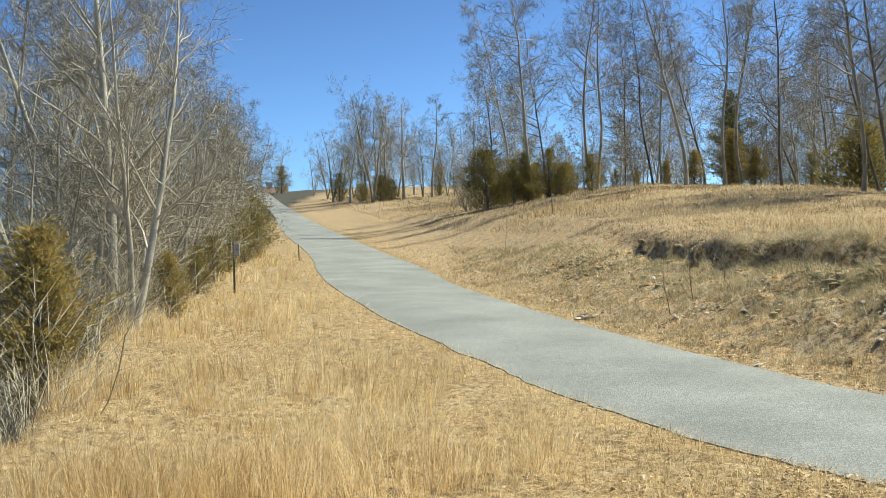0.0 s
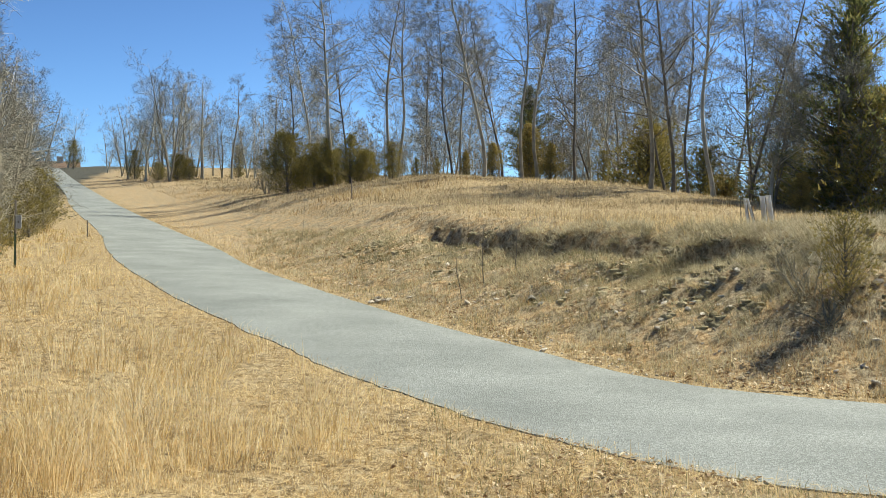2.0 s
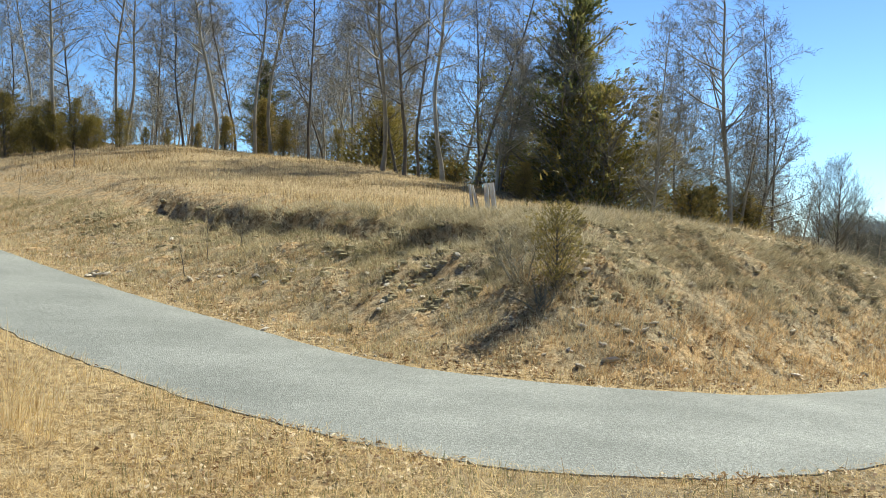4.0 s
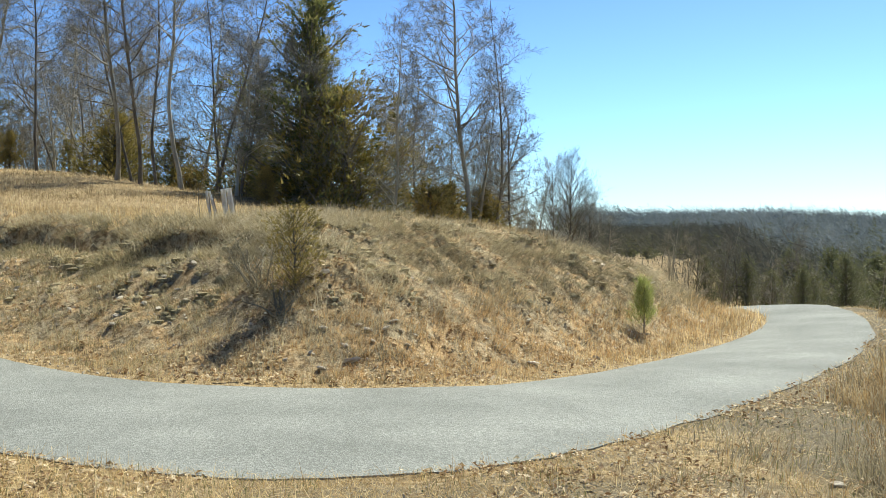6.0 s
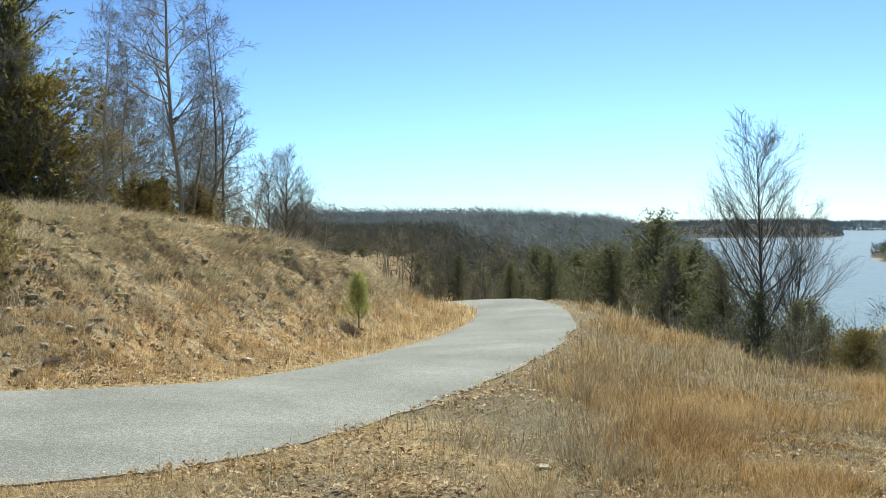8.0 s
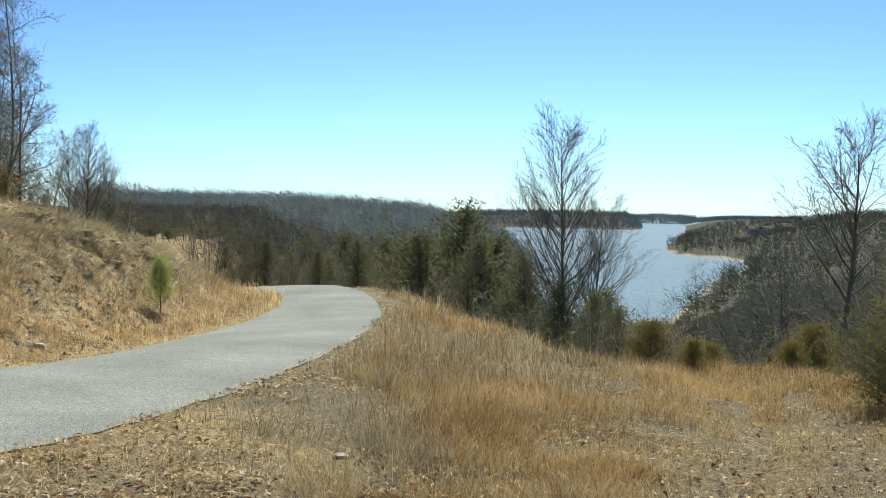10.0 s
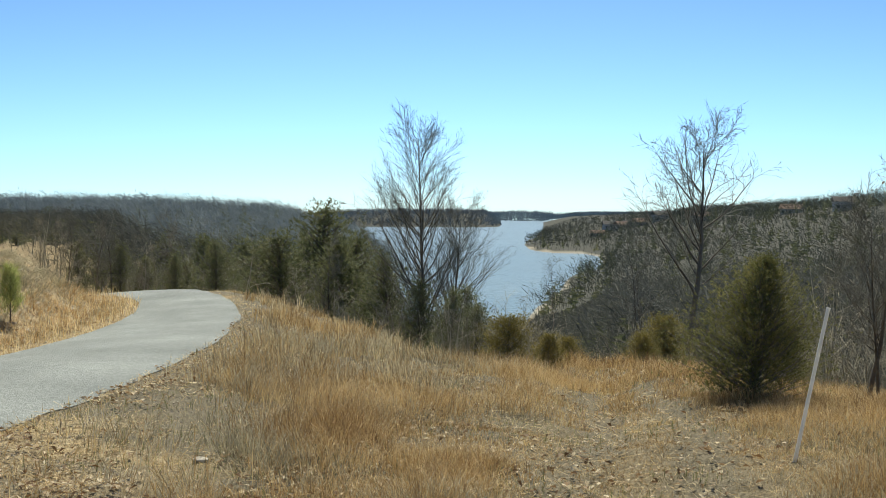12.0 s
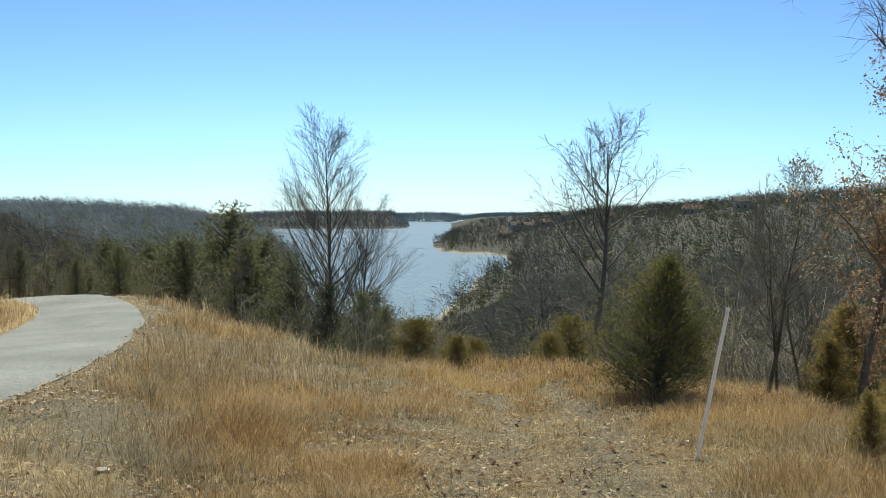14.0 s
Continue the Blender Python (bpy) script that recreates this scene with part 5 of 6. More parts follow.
def blades(name, label, material, x, y, z, height, lean, r, width=0.0035, droop=0.25, flow=None, seg=2):
    n = len(x)
    d = np.hypot(x, y)
    w = np.maximum(width * 0.6, d * 0.00019) * r.uniform(0.6, 1.4, n)
    th = r.uniform(0, 6.283, n)
    bend = np.abs(r.normal(0, 1, n)) * lean
    dx, dy = np.cos(th) * bend, np.sin(th) * bend
    if flow is not None:
        dx, dy = dx + flow[0], dy + flow[1]
    base = np.c_[x, y, z - 0.02]
    sx, sy = np.cos(th + 1.57) * w, np.sin(th + 1.57) * w
    side = np.c_[sx, sy, np.zeros(n)]
    # face the blade roughly across the line of sight so that it does not vanish edge-on
    view = np.c_[y / d, -x / d, np.zeros(n)] * w[:, None]
    side = np.where(r.uniform(0, 1, n)[:, None] < 0.6, view, side)
    mid = base + np.c_[dx * height * 0.35, dy * height * 0.35, height * 0.6]
    tip = base + np.c_[dx * height, dy * height, height * (1.0 - droop * np.minimum(np.hypot(dx, dy), 2.2))]
    if seg == 2:
        v = np.stack([base - side, base + side, mid + side * 0.8, mid - side * 0.8, tip], 1).reshape(-1, 3)
        k = np.arange(n)[:, None] * 5
        faces = [k + np.array([[0, 1, 2, 3]]), k + np.array([[3, 2, 4]])]
    else:
        v = np.stack([base - side, base + side, tip], 1).reshape(-1, 3)
        faces = np.arange(3 * n).reshape(-1, 3)
    return tagged(link_mesh(name, v, faces, material), label, "grass", kind="stuff")


def clumps(x, y, f, sharp=3.0, seed=0):
    return np.clip(0.5 + sharp * fbm(x * f + seed, y * f - seed, 3), 0, 1)


r = np.random.default_rng(21)
# tall golden stalks on the near slope
x, y, z, bank, vf, vn, over, d, a, way, luck, grow = tufted(r, 6500, 14, -23, 14, 6.0, 48)
keep = (vn < -0.25) & (vf < 0) & (luck < 1.5 * clumps(x, y, 1.1, 3.2) ** 1.5 * np.interp(a, [-23, -8, 0, 6, 14], [0.55, 0.55, 0.30, 0.12, 0.05]) * np.interp(over, [0, 6], [1, 0.5]) * smooth01((-vn - 0.1) / 1.2) * np.interp(d, [6, 11], [0.55, 1]))
x, y, z, d, a, way, grow = x[keep], y[keep], z[keep], d[keep], a[keep], way[keep], grow[keep]
tall = (0.10 + 0.46 * clumps(x, y, 0.5, 2.6, 9) ** 1.4 * grow) * r.uniform(0.6, 1.15, len(x)) * np.interp(a, [-23, -3, 6, 14], [1, 1, 0.6, 0.4])
blades("golden_grass", "tall golden dry grass stalks on the slope beside the lane", M_straw, x, y, z, tall, 0.20, r, 0.0036, flow=(way[:, 0] * 1.5 + 0.06, way[:, 1] * 1.5))

# short thatch over the near slope: domed tufts whose blades lean outwards, and loose blades between
x, y, z, bank, vf, vn, over, d, a, way, luck, grow = tufted(r, 16000, 13, -23, 48, 5.5, 45, 0.055)
keep = (vn < 0.04) & (vf < 0) & (luck < np.interp(a, [-23, 10, 30, 48], [1, 1, 0.7, 0.4]) * (0.25 + 0.75 * clumps(x, y, 1.6, 3.2)))
x, y, z, way, grow = x[keep], y[keep], z[keep], way[keep], grow[keep]
blades("thatch_tufts", "domed tufts of straw-coloured grass", M_thatch, x, y, z, r.uniform(0.06, 0.17, len(x)) * grow, 0.5, r, 0.0042, droop=0.34, flow=(way[:, 0] * 4.5, way[:, 1] * 4.5), seg=1)
x, y, z, bank, vf, vn, over, d, a = scatter(r, 110000, -23, 48, 5.5, 45)
keep = (vn < 0.04) & (vf < 0) & (r.uniform(0, 1, len(x)) < np.interp(a, [-23, 10, 30, 48], [1, 1, 0.6, 0.35])) & (r.uniform(0, 1, len(x)) < 0.15 + 0.85 * clumps(x, y, 4.5, 3.2))
x, y, z, d = x[keep], y[keep], z[keep], d[keep]
blades("thatch_grass", "matted short straw-coloured grass", M_thatch, x, y, z, r.uniform(0.05, 0.22, len(x)), 1.9, r, 0.0042, droop=0.38, seg=1)

# russet and tan grass on the shoulder above the lake
x, y, z, bank, vf, vn, over, d, a, way, luck, grow = tufted(r, 13500, 17, 44, 95, 5.2, 32, 0.10)
den = np.clip(clumps(x, y, 0.8, 3.0, 4) ** 1.1, np.interp(a, [50, 58, 64, 84, 88], [0.06, 0.45, 0.85, 0.85, 0.5]), 1) * smooth01((-vn - 0.05) / 0.8)
gap = smooth01((61 + 16 * fbm(x * 0.7, y * 0.7, 3) - a) / 9) * smooth01((17 - d) / 5)
track = ruts(x, y)
lane = wheelway(x, y)
keep = (vn < 0) & (luck < 1.3 * den * (1 - 0.92 * gap) * (1 - 0.9 * np.minimum(track, 1)) * (1 - 0.1 * lane) * np.interp(d, [5.5, 9], [0.6, 1]))
x, y, z, d, a, track, way, grow, lane = x[keep], y[keep], z[keep], d[keep], a[keep], track[keep], way[keep], grow[keep], lane[keep]
h = (0.09 + 0.27 * clumps(x, y, 0.55, 2.8, 2) * grow * r.uniform(0.6, 1.2, len(x))) * np.interp(np.maximum(track, 0.7 * lane), [0, 1], [1, 0.42]) * np.interp(a, [44, 56, 95], [0.6, 1, 0.8])
pick = r.uniform(0, 1, len(x)) < np.interp(a, [55, 66, 78, 90], [0.65, 0.72, 0.5, 0.4]) + 2.2 * fbm(x * 0.5, y * 0.5, 3)
blades("russet_grass", "russet broomsedge on the shoulder above the lake", M_russet, x[pick], y[pick], z[pick], h[pick], 0.34, r, 0.0030, flow=(way[pick, 0] * 2.4, way[pick, 1] * 2.4))
blades("tan_grass", "tan dry grass on the shoulder above the lake", M_grey, x[~pick], y[~pick], z[~pick], h[~pick] * 0.85, 0.42, r, 0.0030, flow=(way[~pick, 0] * 2.6, way[~pick, 1] * 2.6))
x, y, z, bank, vf, vn, over, d, a, way, luck, grow = tufted(r, 5200, 15, 8, 95, 5.2, 22, 0.05)
keep = (vn < 0.03) & (luck < 0.25 + 0.6 * clumps(x, y, 1.3, 3, 6))
x, y, z, way, grow = x[keep], y[keep], z[keep], way[keep], grow[keep]
blades("sparse_grass", "short dull tufts on thin stony ground", M_field, x, y, z, r.uniform(0.04, 0.12, len(x)) * grow, 0.5, r, 0.003, droop=0.3, flow=(way[:, 0] * 4, way[:, 1] * 4), seg=1)
x, y, z, bank, vf, vn, over, d, a = scatter(r, 26000, 5, 95, 5.5, 22)
keep = (vn < 0.0) & (clumps(x, y, 1.1, 5, 13) > 0.8)
x, y, z = x[keep], y[keep], z[keep]
blades("green_grass", "small green grass tufts", M_green, x, y, z, r.uniform(0.04, 0.13, len(x)), 0.6, r, 0.003)

# tall broomsedge along the crest of the shoulder
x, y, z, bank, vf, vn, over, d, a, way, luck, grow = tufted(r, 900, 12, 51, 66, 12, 26, 0.08)
keep = (vn < -0.5) & (luck < 0.6 * clumps(x, y, 0.9, 4, 17) * np.interp(a, [51, 54, 62, 66], [0.4, 1, 0.9, 0.4]))
x, y, z, way, grow = x[keep], y[keep], z[keep], way[keep], grow[keep]
blades("crest_broomsedge", "tall tan broomsedge along the crest", M_field, x, y, z, r.uniform(0.18, 0.44, len(x)) * grow, 0.22, r, 0.003, flow=(way[:, 0] * 1.2, way[:, 1] * 1.2))

# verge, bank and plateau on the uphill side
x, y, z, bank, vf, vn, over, d, a = scatter(r, 120000, -9, 53, 9.5, 70)
keep = (vf > -0.02) & (vf < 1.6) & (r.uniform(0, 1, len(x)) < 0.95 - 0.35 * (vf > 0.9))
x, y, z, a = x[keep], y[keep], z[keep], a[keep]
blades("verge_grass", "short golden grass along the far edge of the lane", M_thatch, x, y, z, r.uniform(0.04, 0.16, len(x)) * np.interp(a, [40, 45, 53], [1, 2.2, 2.2]), 0.6, r, 0.003, seg=1)
n, per = 30000, 10
ta = r.uniform(0, 50, n)
td = np.interp(ta, FAR_A[:run_up], FAR_D[:run_up]) + r.uniform(0.2, 6.0, n) * np.interp(ta, [0, 10, 30, 50], [2.6, 1.5, 1.0, 1.3])
ox, oy = r.normal(0, 1, n * per), r.normal(0, 1, n * per)
ta, td, size = np.radians(np.repeat(ta, per)), np.repeat(td, per), np.repeat(r.uniform(0.5, 1.6, n), per) * 0.055
x, y = td * np.sin(ta) + ox * size, td * np.cos(ta) + oy * size
z, bank, vf, vn, over = land(x, y)
d, a = np.hypot(x, y), np.degrees(np.arctan2(x, y))
way = np.repeat(r.normal(0, 0.15, (n, 2)), per, 0) + np.c_[ox, oy] * 0.16
luck, grow = np.repeat(r.uniform(0, 1, n), per), np.repeat(r.uniform(0.45, 1.25, n), per)
t = (vf - 0.75) / np.interp(a, [0, 10, 24, 34, 38, 41, 44, 48], [5.0, 3.9, 3.7, 3.2, 2.7, 2.1, 1.6, 1.3])
den = np.clip(clumps(x, y, 3.0, 3.5, 3), 0.25, 1) * np.interp(t, [0, 0.25, 0.6, 1.0, 1.4], [0.8, 0.6, 0.8, 1.0, 0.85]) * (1 - 0.9 * np.exp(-((a - 22.6) / 0.9) ** 2 - ((d - 16.2) / 0.9) ** 2))
keep = (vf > 0.25) & (t < 2.0) & (luck < den) & ~((a > 23.2) & (a < 25.4) & (d > 20.5))
x, y, z, vf, t, a, way, grow = x[keep], y[keep], z[keep], vf[keep], t[keep], a[keep], way[keep], grow[keep]
eps = 0.3
gxs = (land(x + eps, y)[0] - land(x - eps, y)[0]) / (2 * eps)
gys = (land(x, y + eps)[0] - land(x, y - eps)[0]) / (2 * eps)
over_lip = np.interp(t, [0, 0.5, 0.8, 1.1, 1.5], [0.4, 0.9, 1.9, 1.6, 0.5])
russet = (r.uniform(0, 1, len(x)) < np.interp(a, [24, 29, 34, 47, 49], [0.10, 0.28, 0.52, 0.52, 0.4]) * np.interp(t, [-0.1, 0.05, 0.25, 0.4, 0.52], [0.7, 1, 0.9, 0.4, 0]))
long = grow * r.uniform(0.10, 0.28, len(x)) * np.interp(t, [0, 0.5, 1], [0.6, 0.9, 1.15])
fl0, fl1 = -gxs * over_lip + way[:, 0] * 2, -gys * over_lip + way[:, 1] * 2
g = ~russet
dull = g & (a + r.normal(0, 3, len(a)) > 24)
for name, label, material, m in (("bank_grass", "pale tan grass draped over the cut bank", M_bankgrass, g & ~dull), ("dull_bank_grass", "grey-brown grass draped over the cut bank", M_grey, dull)):
    blades(name, label, material, x[m], y[m], z[m], long[m], 0.25, r, 0.0042, droop=0.42, flow=(fl0[m], fl1[m]), seg=1)
blades("bank_broomsedge", "rust-orange grass at the foot of the bank", M_orange, x[russet], y[russet], z[russet], long[russet] * 1.1, 0.6, r, 0.003, flow=(fl0[russet] * 0.5, fl1[russet] * 0.5), seg=1)
m = (t > 0.72) & (t < 1.02) & (a > 5) & (a < 30) & (r.uniform(0, 1, len(t)) < 0.4)
down_x, down_y = -gxs[m], -gys[m]
size = np.hypot(down_x, down_y) + 0.05
blades("hanging_grass", "long pale grass hanging over the broken lip of the bank", M_grey, x[m] + r.normal(0, 0.06, m.sum()), y[m] + r.normal(0, 0.06, m.sum()), z[m] + 0.03, r.uniform(0.08, 0.22, m.sum()) * grow[m], 0.7, r, 0.004, droop=0.6, flow=(1.1 * down_x / size + 2 * way[m, 0], 1.1 * down_y / size + 2 * way[m, 1]))
x, y, z, bank, vf, vn, over, d, a = scatter(r, 300000, -9, 50, 14.5, 130)
t = (vf - 0.75) / 3.1
keep = (t > 1.05) & ~((a > 23.2) & (a < 25.4) & (d > 20) & (d < 25.3)) & (r.uniform(0, 1, len(x)) < 0.35 + 0.65 * clumps(x, y, 0.5, 2.5, 8))
x, y, z, a, d = x[keep], y[keep], z[keep], a[keep], d[keep]
h = r.uniform(0.05, 0.22, len(x)) * (0.6 + 0.8 * clumps(x, y, 0.3, 2, 5))
tone = fbm(x * 0.12, y * 0.12, 3) + r.normal(0, 0.18, len(x))
red = (tone > 0.05) & (a < 12)
gold = (tone > 0.14) & (a >= 12)
rest = ~red & ~gold
blades("field_broomsedge", "pinkish-tan broomsedge in the field above the lane", M_russet, x[red], y[red], z[red], h[red] * 1.1, 0.7, r, 0.003, seg=1)
blades("field_straw", "pale straw grass on the hilltop", M_thatch, x[gold], y[gold], z[gold], h[gold], 1.1, r, 0.003, seg=1)
blades("field_grass", "grey-tan grass on the hilltop field", M_field, x[rest], y[rest], z[rest], h[rest], 1.1, r, 0.003, seg=1)


# ragged fringe of grass along the lane's two edges
x, y, z, bank, vf, vn, over, d, a, way, luck, grow = tufted(r, 60000, 5, -12, 60, 6.5, 90, 0.05)
keep = ((vn < 0.06) & (vn > -0.35) & (luck < 0.75)) | ((vf > -0.03) & (vf < 0.4) & (luck < 0.9))
x, y, z, way, grow = x[keep], y[keep], z[keep], way[keep], grow[keep]
blades("edge_grass", "short ragged grass fringe along the lane's edges", M_thatch, x, y, z, r.uniform(0.03, 0.10, len(x)) * grow, 0.7, r, 0.003, flow=(way[:, 0], way[:, 1]), seg=1)

# short grass round the standpoint
th, rr = r.uniform(0, 6.283, 26000), 6.5 * np.sqrt(r.uniform(0.01, 1, 26000))
x, y = rr * np.cos(th), rr * np.sin(th)
z, bank, vf, vn, over = land(x, y)
keep = (vn < -0.1) & (vf < 0) & (r.uniform(0, 1, len(x)) < 0.2 + 0.8 * clumps(x, y, 2.0, 3, 14)) & ((rr < 5.2) | (np.abs(np.degrees(np.arctan2(x, y)) - 36) > 60))
blades("close_grass", "short dry grass round the path's standpoint", M_thatch, x[keep], y[keep], z[keep], r.uniform(0.03, 0.12, keep.sum()), 1.0, r, 0.003, seg=1)

# broken straw lying on the near slope and the verges
x, y, z, bank, vf, vn, over, d, a = scatter(r, 90000, -23, 95, 5.2, 30)
keep = (vn < 0.0) & (vf < 0) & (r.uniform(0, 1, len(x)) < np.interp(a, [-23, 20, 50, 95], [1, 1, 0.55, 0.55]))
x, y, z = x[keep], y[keep], z[keep]
n = len(x)
th, L, w = r.uniform(0, 6.283, n), r.uniform(0.02, 0.09, n), np.maximum(0.0016, np.hypot(x, y) * 0.0002)
c = np.c_[x, y, z + r.uniform(0.01, 0.06, n)]
u = np.c_[np.cos(th), np.sin(th), r.normal(0, 0.3, n)] * L[:, None]
p = np.c_[-np.sin(th), np.cos(th), r.normal(0, 0.5, n)] * w[:, None]
v = np.stack([c - u - p, c - u + p, c + u], 1).reshape(-1, 3)
tagged(link_mesh("broken_straw", v, np.arange(3 * n).reshape(-1, 3), M_thatch), "broken straw lying over the dry slope", "grass", kind="stuff")


def litter(name, label, n, area, size, material, seed, where):
    q = np.random.default_rng(seed)
    x, y, z, bank, vf, vn, over, d, a = scatter(q, n, *area)
    keep = where(q, x, y, vf, vn, a, d)
    x, y, z = x[keep], y[keep], z[keep]
    n = len(x)
    s = q.uniform(0.5, 1.3, n) * size
    th = q.uniform(0, 6.283, n)
    u = np.c_[np.cos(th), np.sin(th), q.normal(0, 0.35, n)] * s[:, None]
    w = np.c_[-np.sin(th), np.cos(th), q.normal(0, 0.18, n)] * (s * q.uniform(0.4, 0.8, n))[:, None]
    c = np.c_[x, y, z + 0.015 + q.uniform(0, 0.03, n)]
    curl = np.c_[np.zeros((n, 2)), s * q.uniform(0.1, 0.7, n)]
    v = np.stack([c - u, c + w + curl, c + u, c - w + curl], 1).reshape(-1, 3)
    k = np.arange(n)[:, None] * 4
    return tagged(link_mesh(name, v, np.vstack([k + [[0, 1, 2]], k + [[0, 2, 3]]]), material), label, "leaf litter", kind="stuff")


litter("leaf_litter", "curled dead oak leaves scattered on thin grass", 70000, (6, 95, 5.2, 22), 0.025, M_leaf, 31,
       lambda q, x, y, vf, vn, a, d: (vn < 0.05) & (q.uniform(0, 1, len(x)) < np.maximum(clumps(x, y, 0.8, 3, 1) * np.interp(a, [6, 25, 40, 56, 63, 95], [0.3, 0.6, 1, 0.9, 0.25, 0.2]), 0.3 * ruts(x, y))))
litter("bank_litter", "dead leaves and flakes of stone on the bank", 36000, (0, 52, 10, 36), 0.032, M_leaf, 32,
       lambda q, x, y, vf, vn, a, d: (vf > 0.15) & (vf < 3.6) & (q.uniform(0, 1, len(x)) < clumps(x, y, 0.9, 3, 2)))


def stone_mesh(seed, flat=0.6):
    q = np.random.default_rng(seed)
    bm = bmesh.new()
    bmesh.ops.create_icosphere(bm, subdivisions=1, radius=0.5)
    for v in bm.verts:
        v.co = Vector((v.co.x * q.uniform(0.7, 1.25), v.co.y * q.uniform(0.6, 1.0), v.co.z * flat * 0.7 * q.uniform(0.7, 1.2)))
    me = bpy.data.meshes.new("stone")
    bm.to_mesh(me)
    bm.free()
    me.materials.append(M_rock)
    return me


STONES = [stone_mesh(k, 0.45 + 0.1 * (k % 3)) for k in range(6)]
q = np.random.default_rng(41)
spots = [(30.33, 13.5, 0.19), (30.0, 13.8, 0.10), (29.1, 15.1, 0.15), (5.7, 21.2, 0.17), (5.9, 21.4, 0.14), (6.1, 21.2, 0.18), (6.3, 21.5, 0.13), (6.5, 21.3, 0.15), (6.0, 21.7, 0.14), (39.05, 15.3, 0.16), (53.0, 8.5, 0.11), (31.2, 12.2, 0.09), (29.9, 12.3, 0.09), (13.8, 15.35, 0.12)]
while len(spots) < 150:
    a, d = q.uniform(2, 49), q.uniform(11, 26)
    xx, yy = d * math.sin(radians(a)), d * math.cos(radians(a))
    v = float(near_line(np.array([xx]), np.array([yy]), FAR_EDGE)[0][0])
    if 0.5 < v < 3.6 and q.uniform() < clumps(np.array([xx]), np.array([yy]), 0.7, 3, 7)[0]:
        spots.append((a, d, q.uniform(0.05, 0.13)))
for k, (a, d, s) in enumerate(spots):
    xx, yy, zz = spot(a, d)
    ob = new("stone", STONES[k % 6])
    ob.matrix_world = pose(xx, yy, zz + s * 0.12, q.uniform(-25, 25), q.uniform(-25, 25), q.uniform(0, 360)) @ Matrix.Diagonal((s * 1.3, s * 1.1, s, 1))
    tagged(ob, "pale angular chert stone lying in the dry grass" if k > 13 else "larger pale chert stone beside the lane", "stone", "stones of the bank")

# turf clods that stand out of the upper bank
x, y, z, bank, vf, vn, over, d, a = scatter(q, 16000, 4, 48, 11, 30)
t = (vf - 0.75) / 3.3
keep = (t > 0.25) & (t < 1.0) & (q.uniform(0, 1, len(x)) < np.interp(t, [0.25, 0.5, 0.9, 1], [0.15, 0.8, 1, 0.4]) * clumps(x, y, 1.2, 5, 11))
x, y, z = x[keep], y[keep], z[keep]
ico = bmesh.new()
bmesh.ops.create_icosphere(ico, subdivisions=1, radius=1.0)
iv = np.array([v.co[:] for v in ico.verts])
itri = np.array([[v.index for v in f.verts] for f in ico.faces])
ico.free()
n = len(x)
s = q.uniform(0.025, 0.085, n)
shape = iv[None] * q.uniform(0.55, 1.35, (n, len(iv), 1)) * np.stack([q.uniform(0.8, 1.5, n), q.uniform(0.8, 1.5, n), q.uniform(0.4, 0.8, n)], -1)[:, None, :] * s[:, None, None]
v = (np.c_[x, y, z][:, None, :] + shape).reshape(-1, 3)
k = np.arange(n)[:, None] * len(iv)
tagged(link_mesh("turf_clods", v, np.vstack([k + t3[None] for t3 in itri]), M_clod), "grey-brown turf clods and crumbling soil on the bank", "soil", kind="stuff")

# pebbles and flakes too small to tell apart
x, y, z, bank, vf, vn, over, d, a = scatter(q, 24000, 0, 95, 5.5, 26)
keep = ((vf > 0.05) & (vf < 3.4) & (clumps(x, y, 0.8, 3, 5) > 0.35)) | ((vn < 0.15) & (a > 22) & (a < 62) & (clumps(x, y, 0.9, 3, 3) > 0.55))
x, y, z = x[keep], y[keep], z[keep]
n = len(x)
s = q.uniform(0.005, 0.016, n) * np.where(vf[keep] > 0, 2.0, 1.0)
c = np.c_[x, y, z + 0.004]
ax = q.normal(0, 1, (n, 3))
ax /= np.linalg.norm(ax, axis=1)[:, None]
bx = np.cross(ax, q.normal(0, 1, (n, 3)))
bx /= np.linalg.norm(bx, axis=1)[:, None]
cx = np.cross(ax, bx)
v = np.stack([c + ax * s[:, None], c - ax * s[:, None], c + bx * s[:, None] * 0.8, c - bx * s[:, None] * 0.7, c + cx * s[:, None] * 0.6, c - cx * s[:, None] * 0.5], 1).reshape(-1, 3)
k = np.arange(n)[:, None] * 6
tri = np.array([[0, 2, 4], [2, 1, 4], [1, 3, 4], [3, 0, 4], [2, 0, 5], [1, 2, 5], [3, 1, 5], [0, 3, 5]])
tagged(link_mesh("pebbles", v, np.vstack([k + t[None] for t in tri]), M_rock), "small pale stone chips scattered on thin soil", "gravel", kind="stuff")


# ---------------------------------------------------------------- things
def tube_bm(r0, r1, z0, z1, sides=14, cap=True, wall=0.0):
    bm = bmesh.new()
    rings = []
    prof = [(r0, z0), (r1, z1)] + ([(r1 - wall, z1), (r0 - wall, z0 + 0.02)] if wall else [])
    for rr, zz in prof:
        rings.append([bm.verts.new((rr * math.cos(k * 2 * math.pi / sides), rr * math.sin(k * 2 * math.pi / sides), zz)) for k in range(sides)])
    for a, b in zip(rings[:-1], rings[1:]):
        for k in range(sides):
            bm.faces.new((a[k], a[(k + 1) % sides], b[(k + 1) % sides], b[k]))
    if cap:
        bm.faces.new(list(reversed(rings[0])))
        bm.faces.new(rings[-1])
    return bm


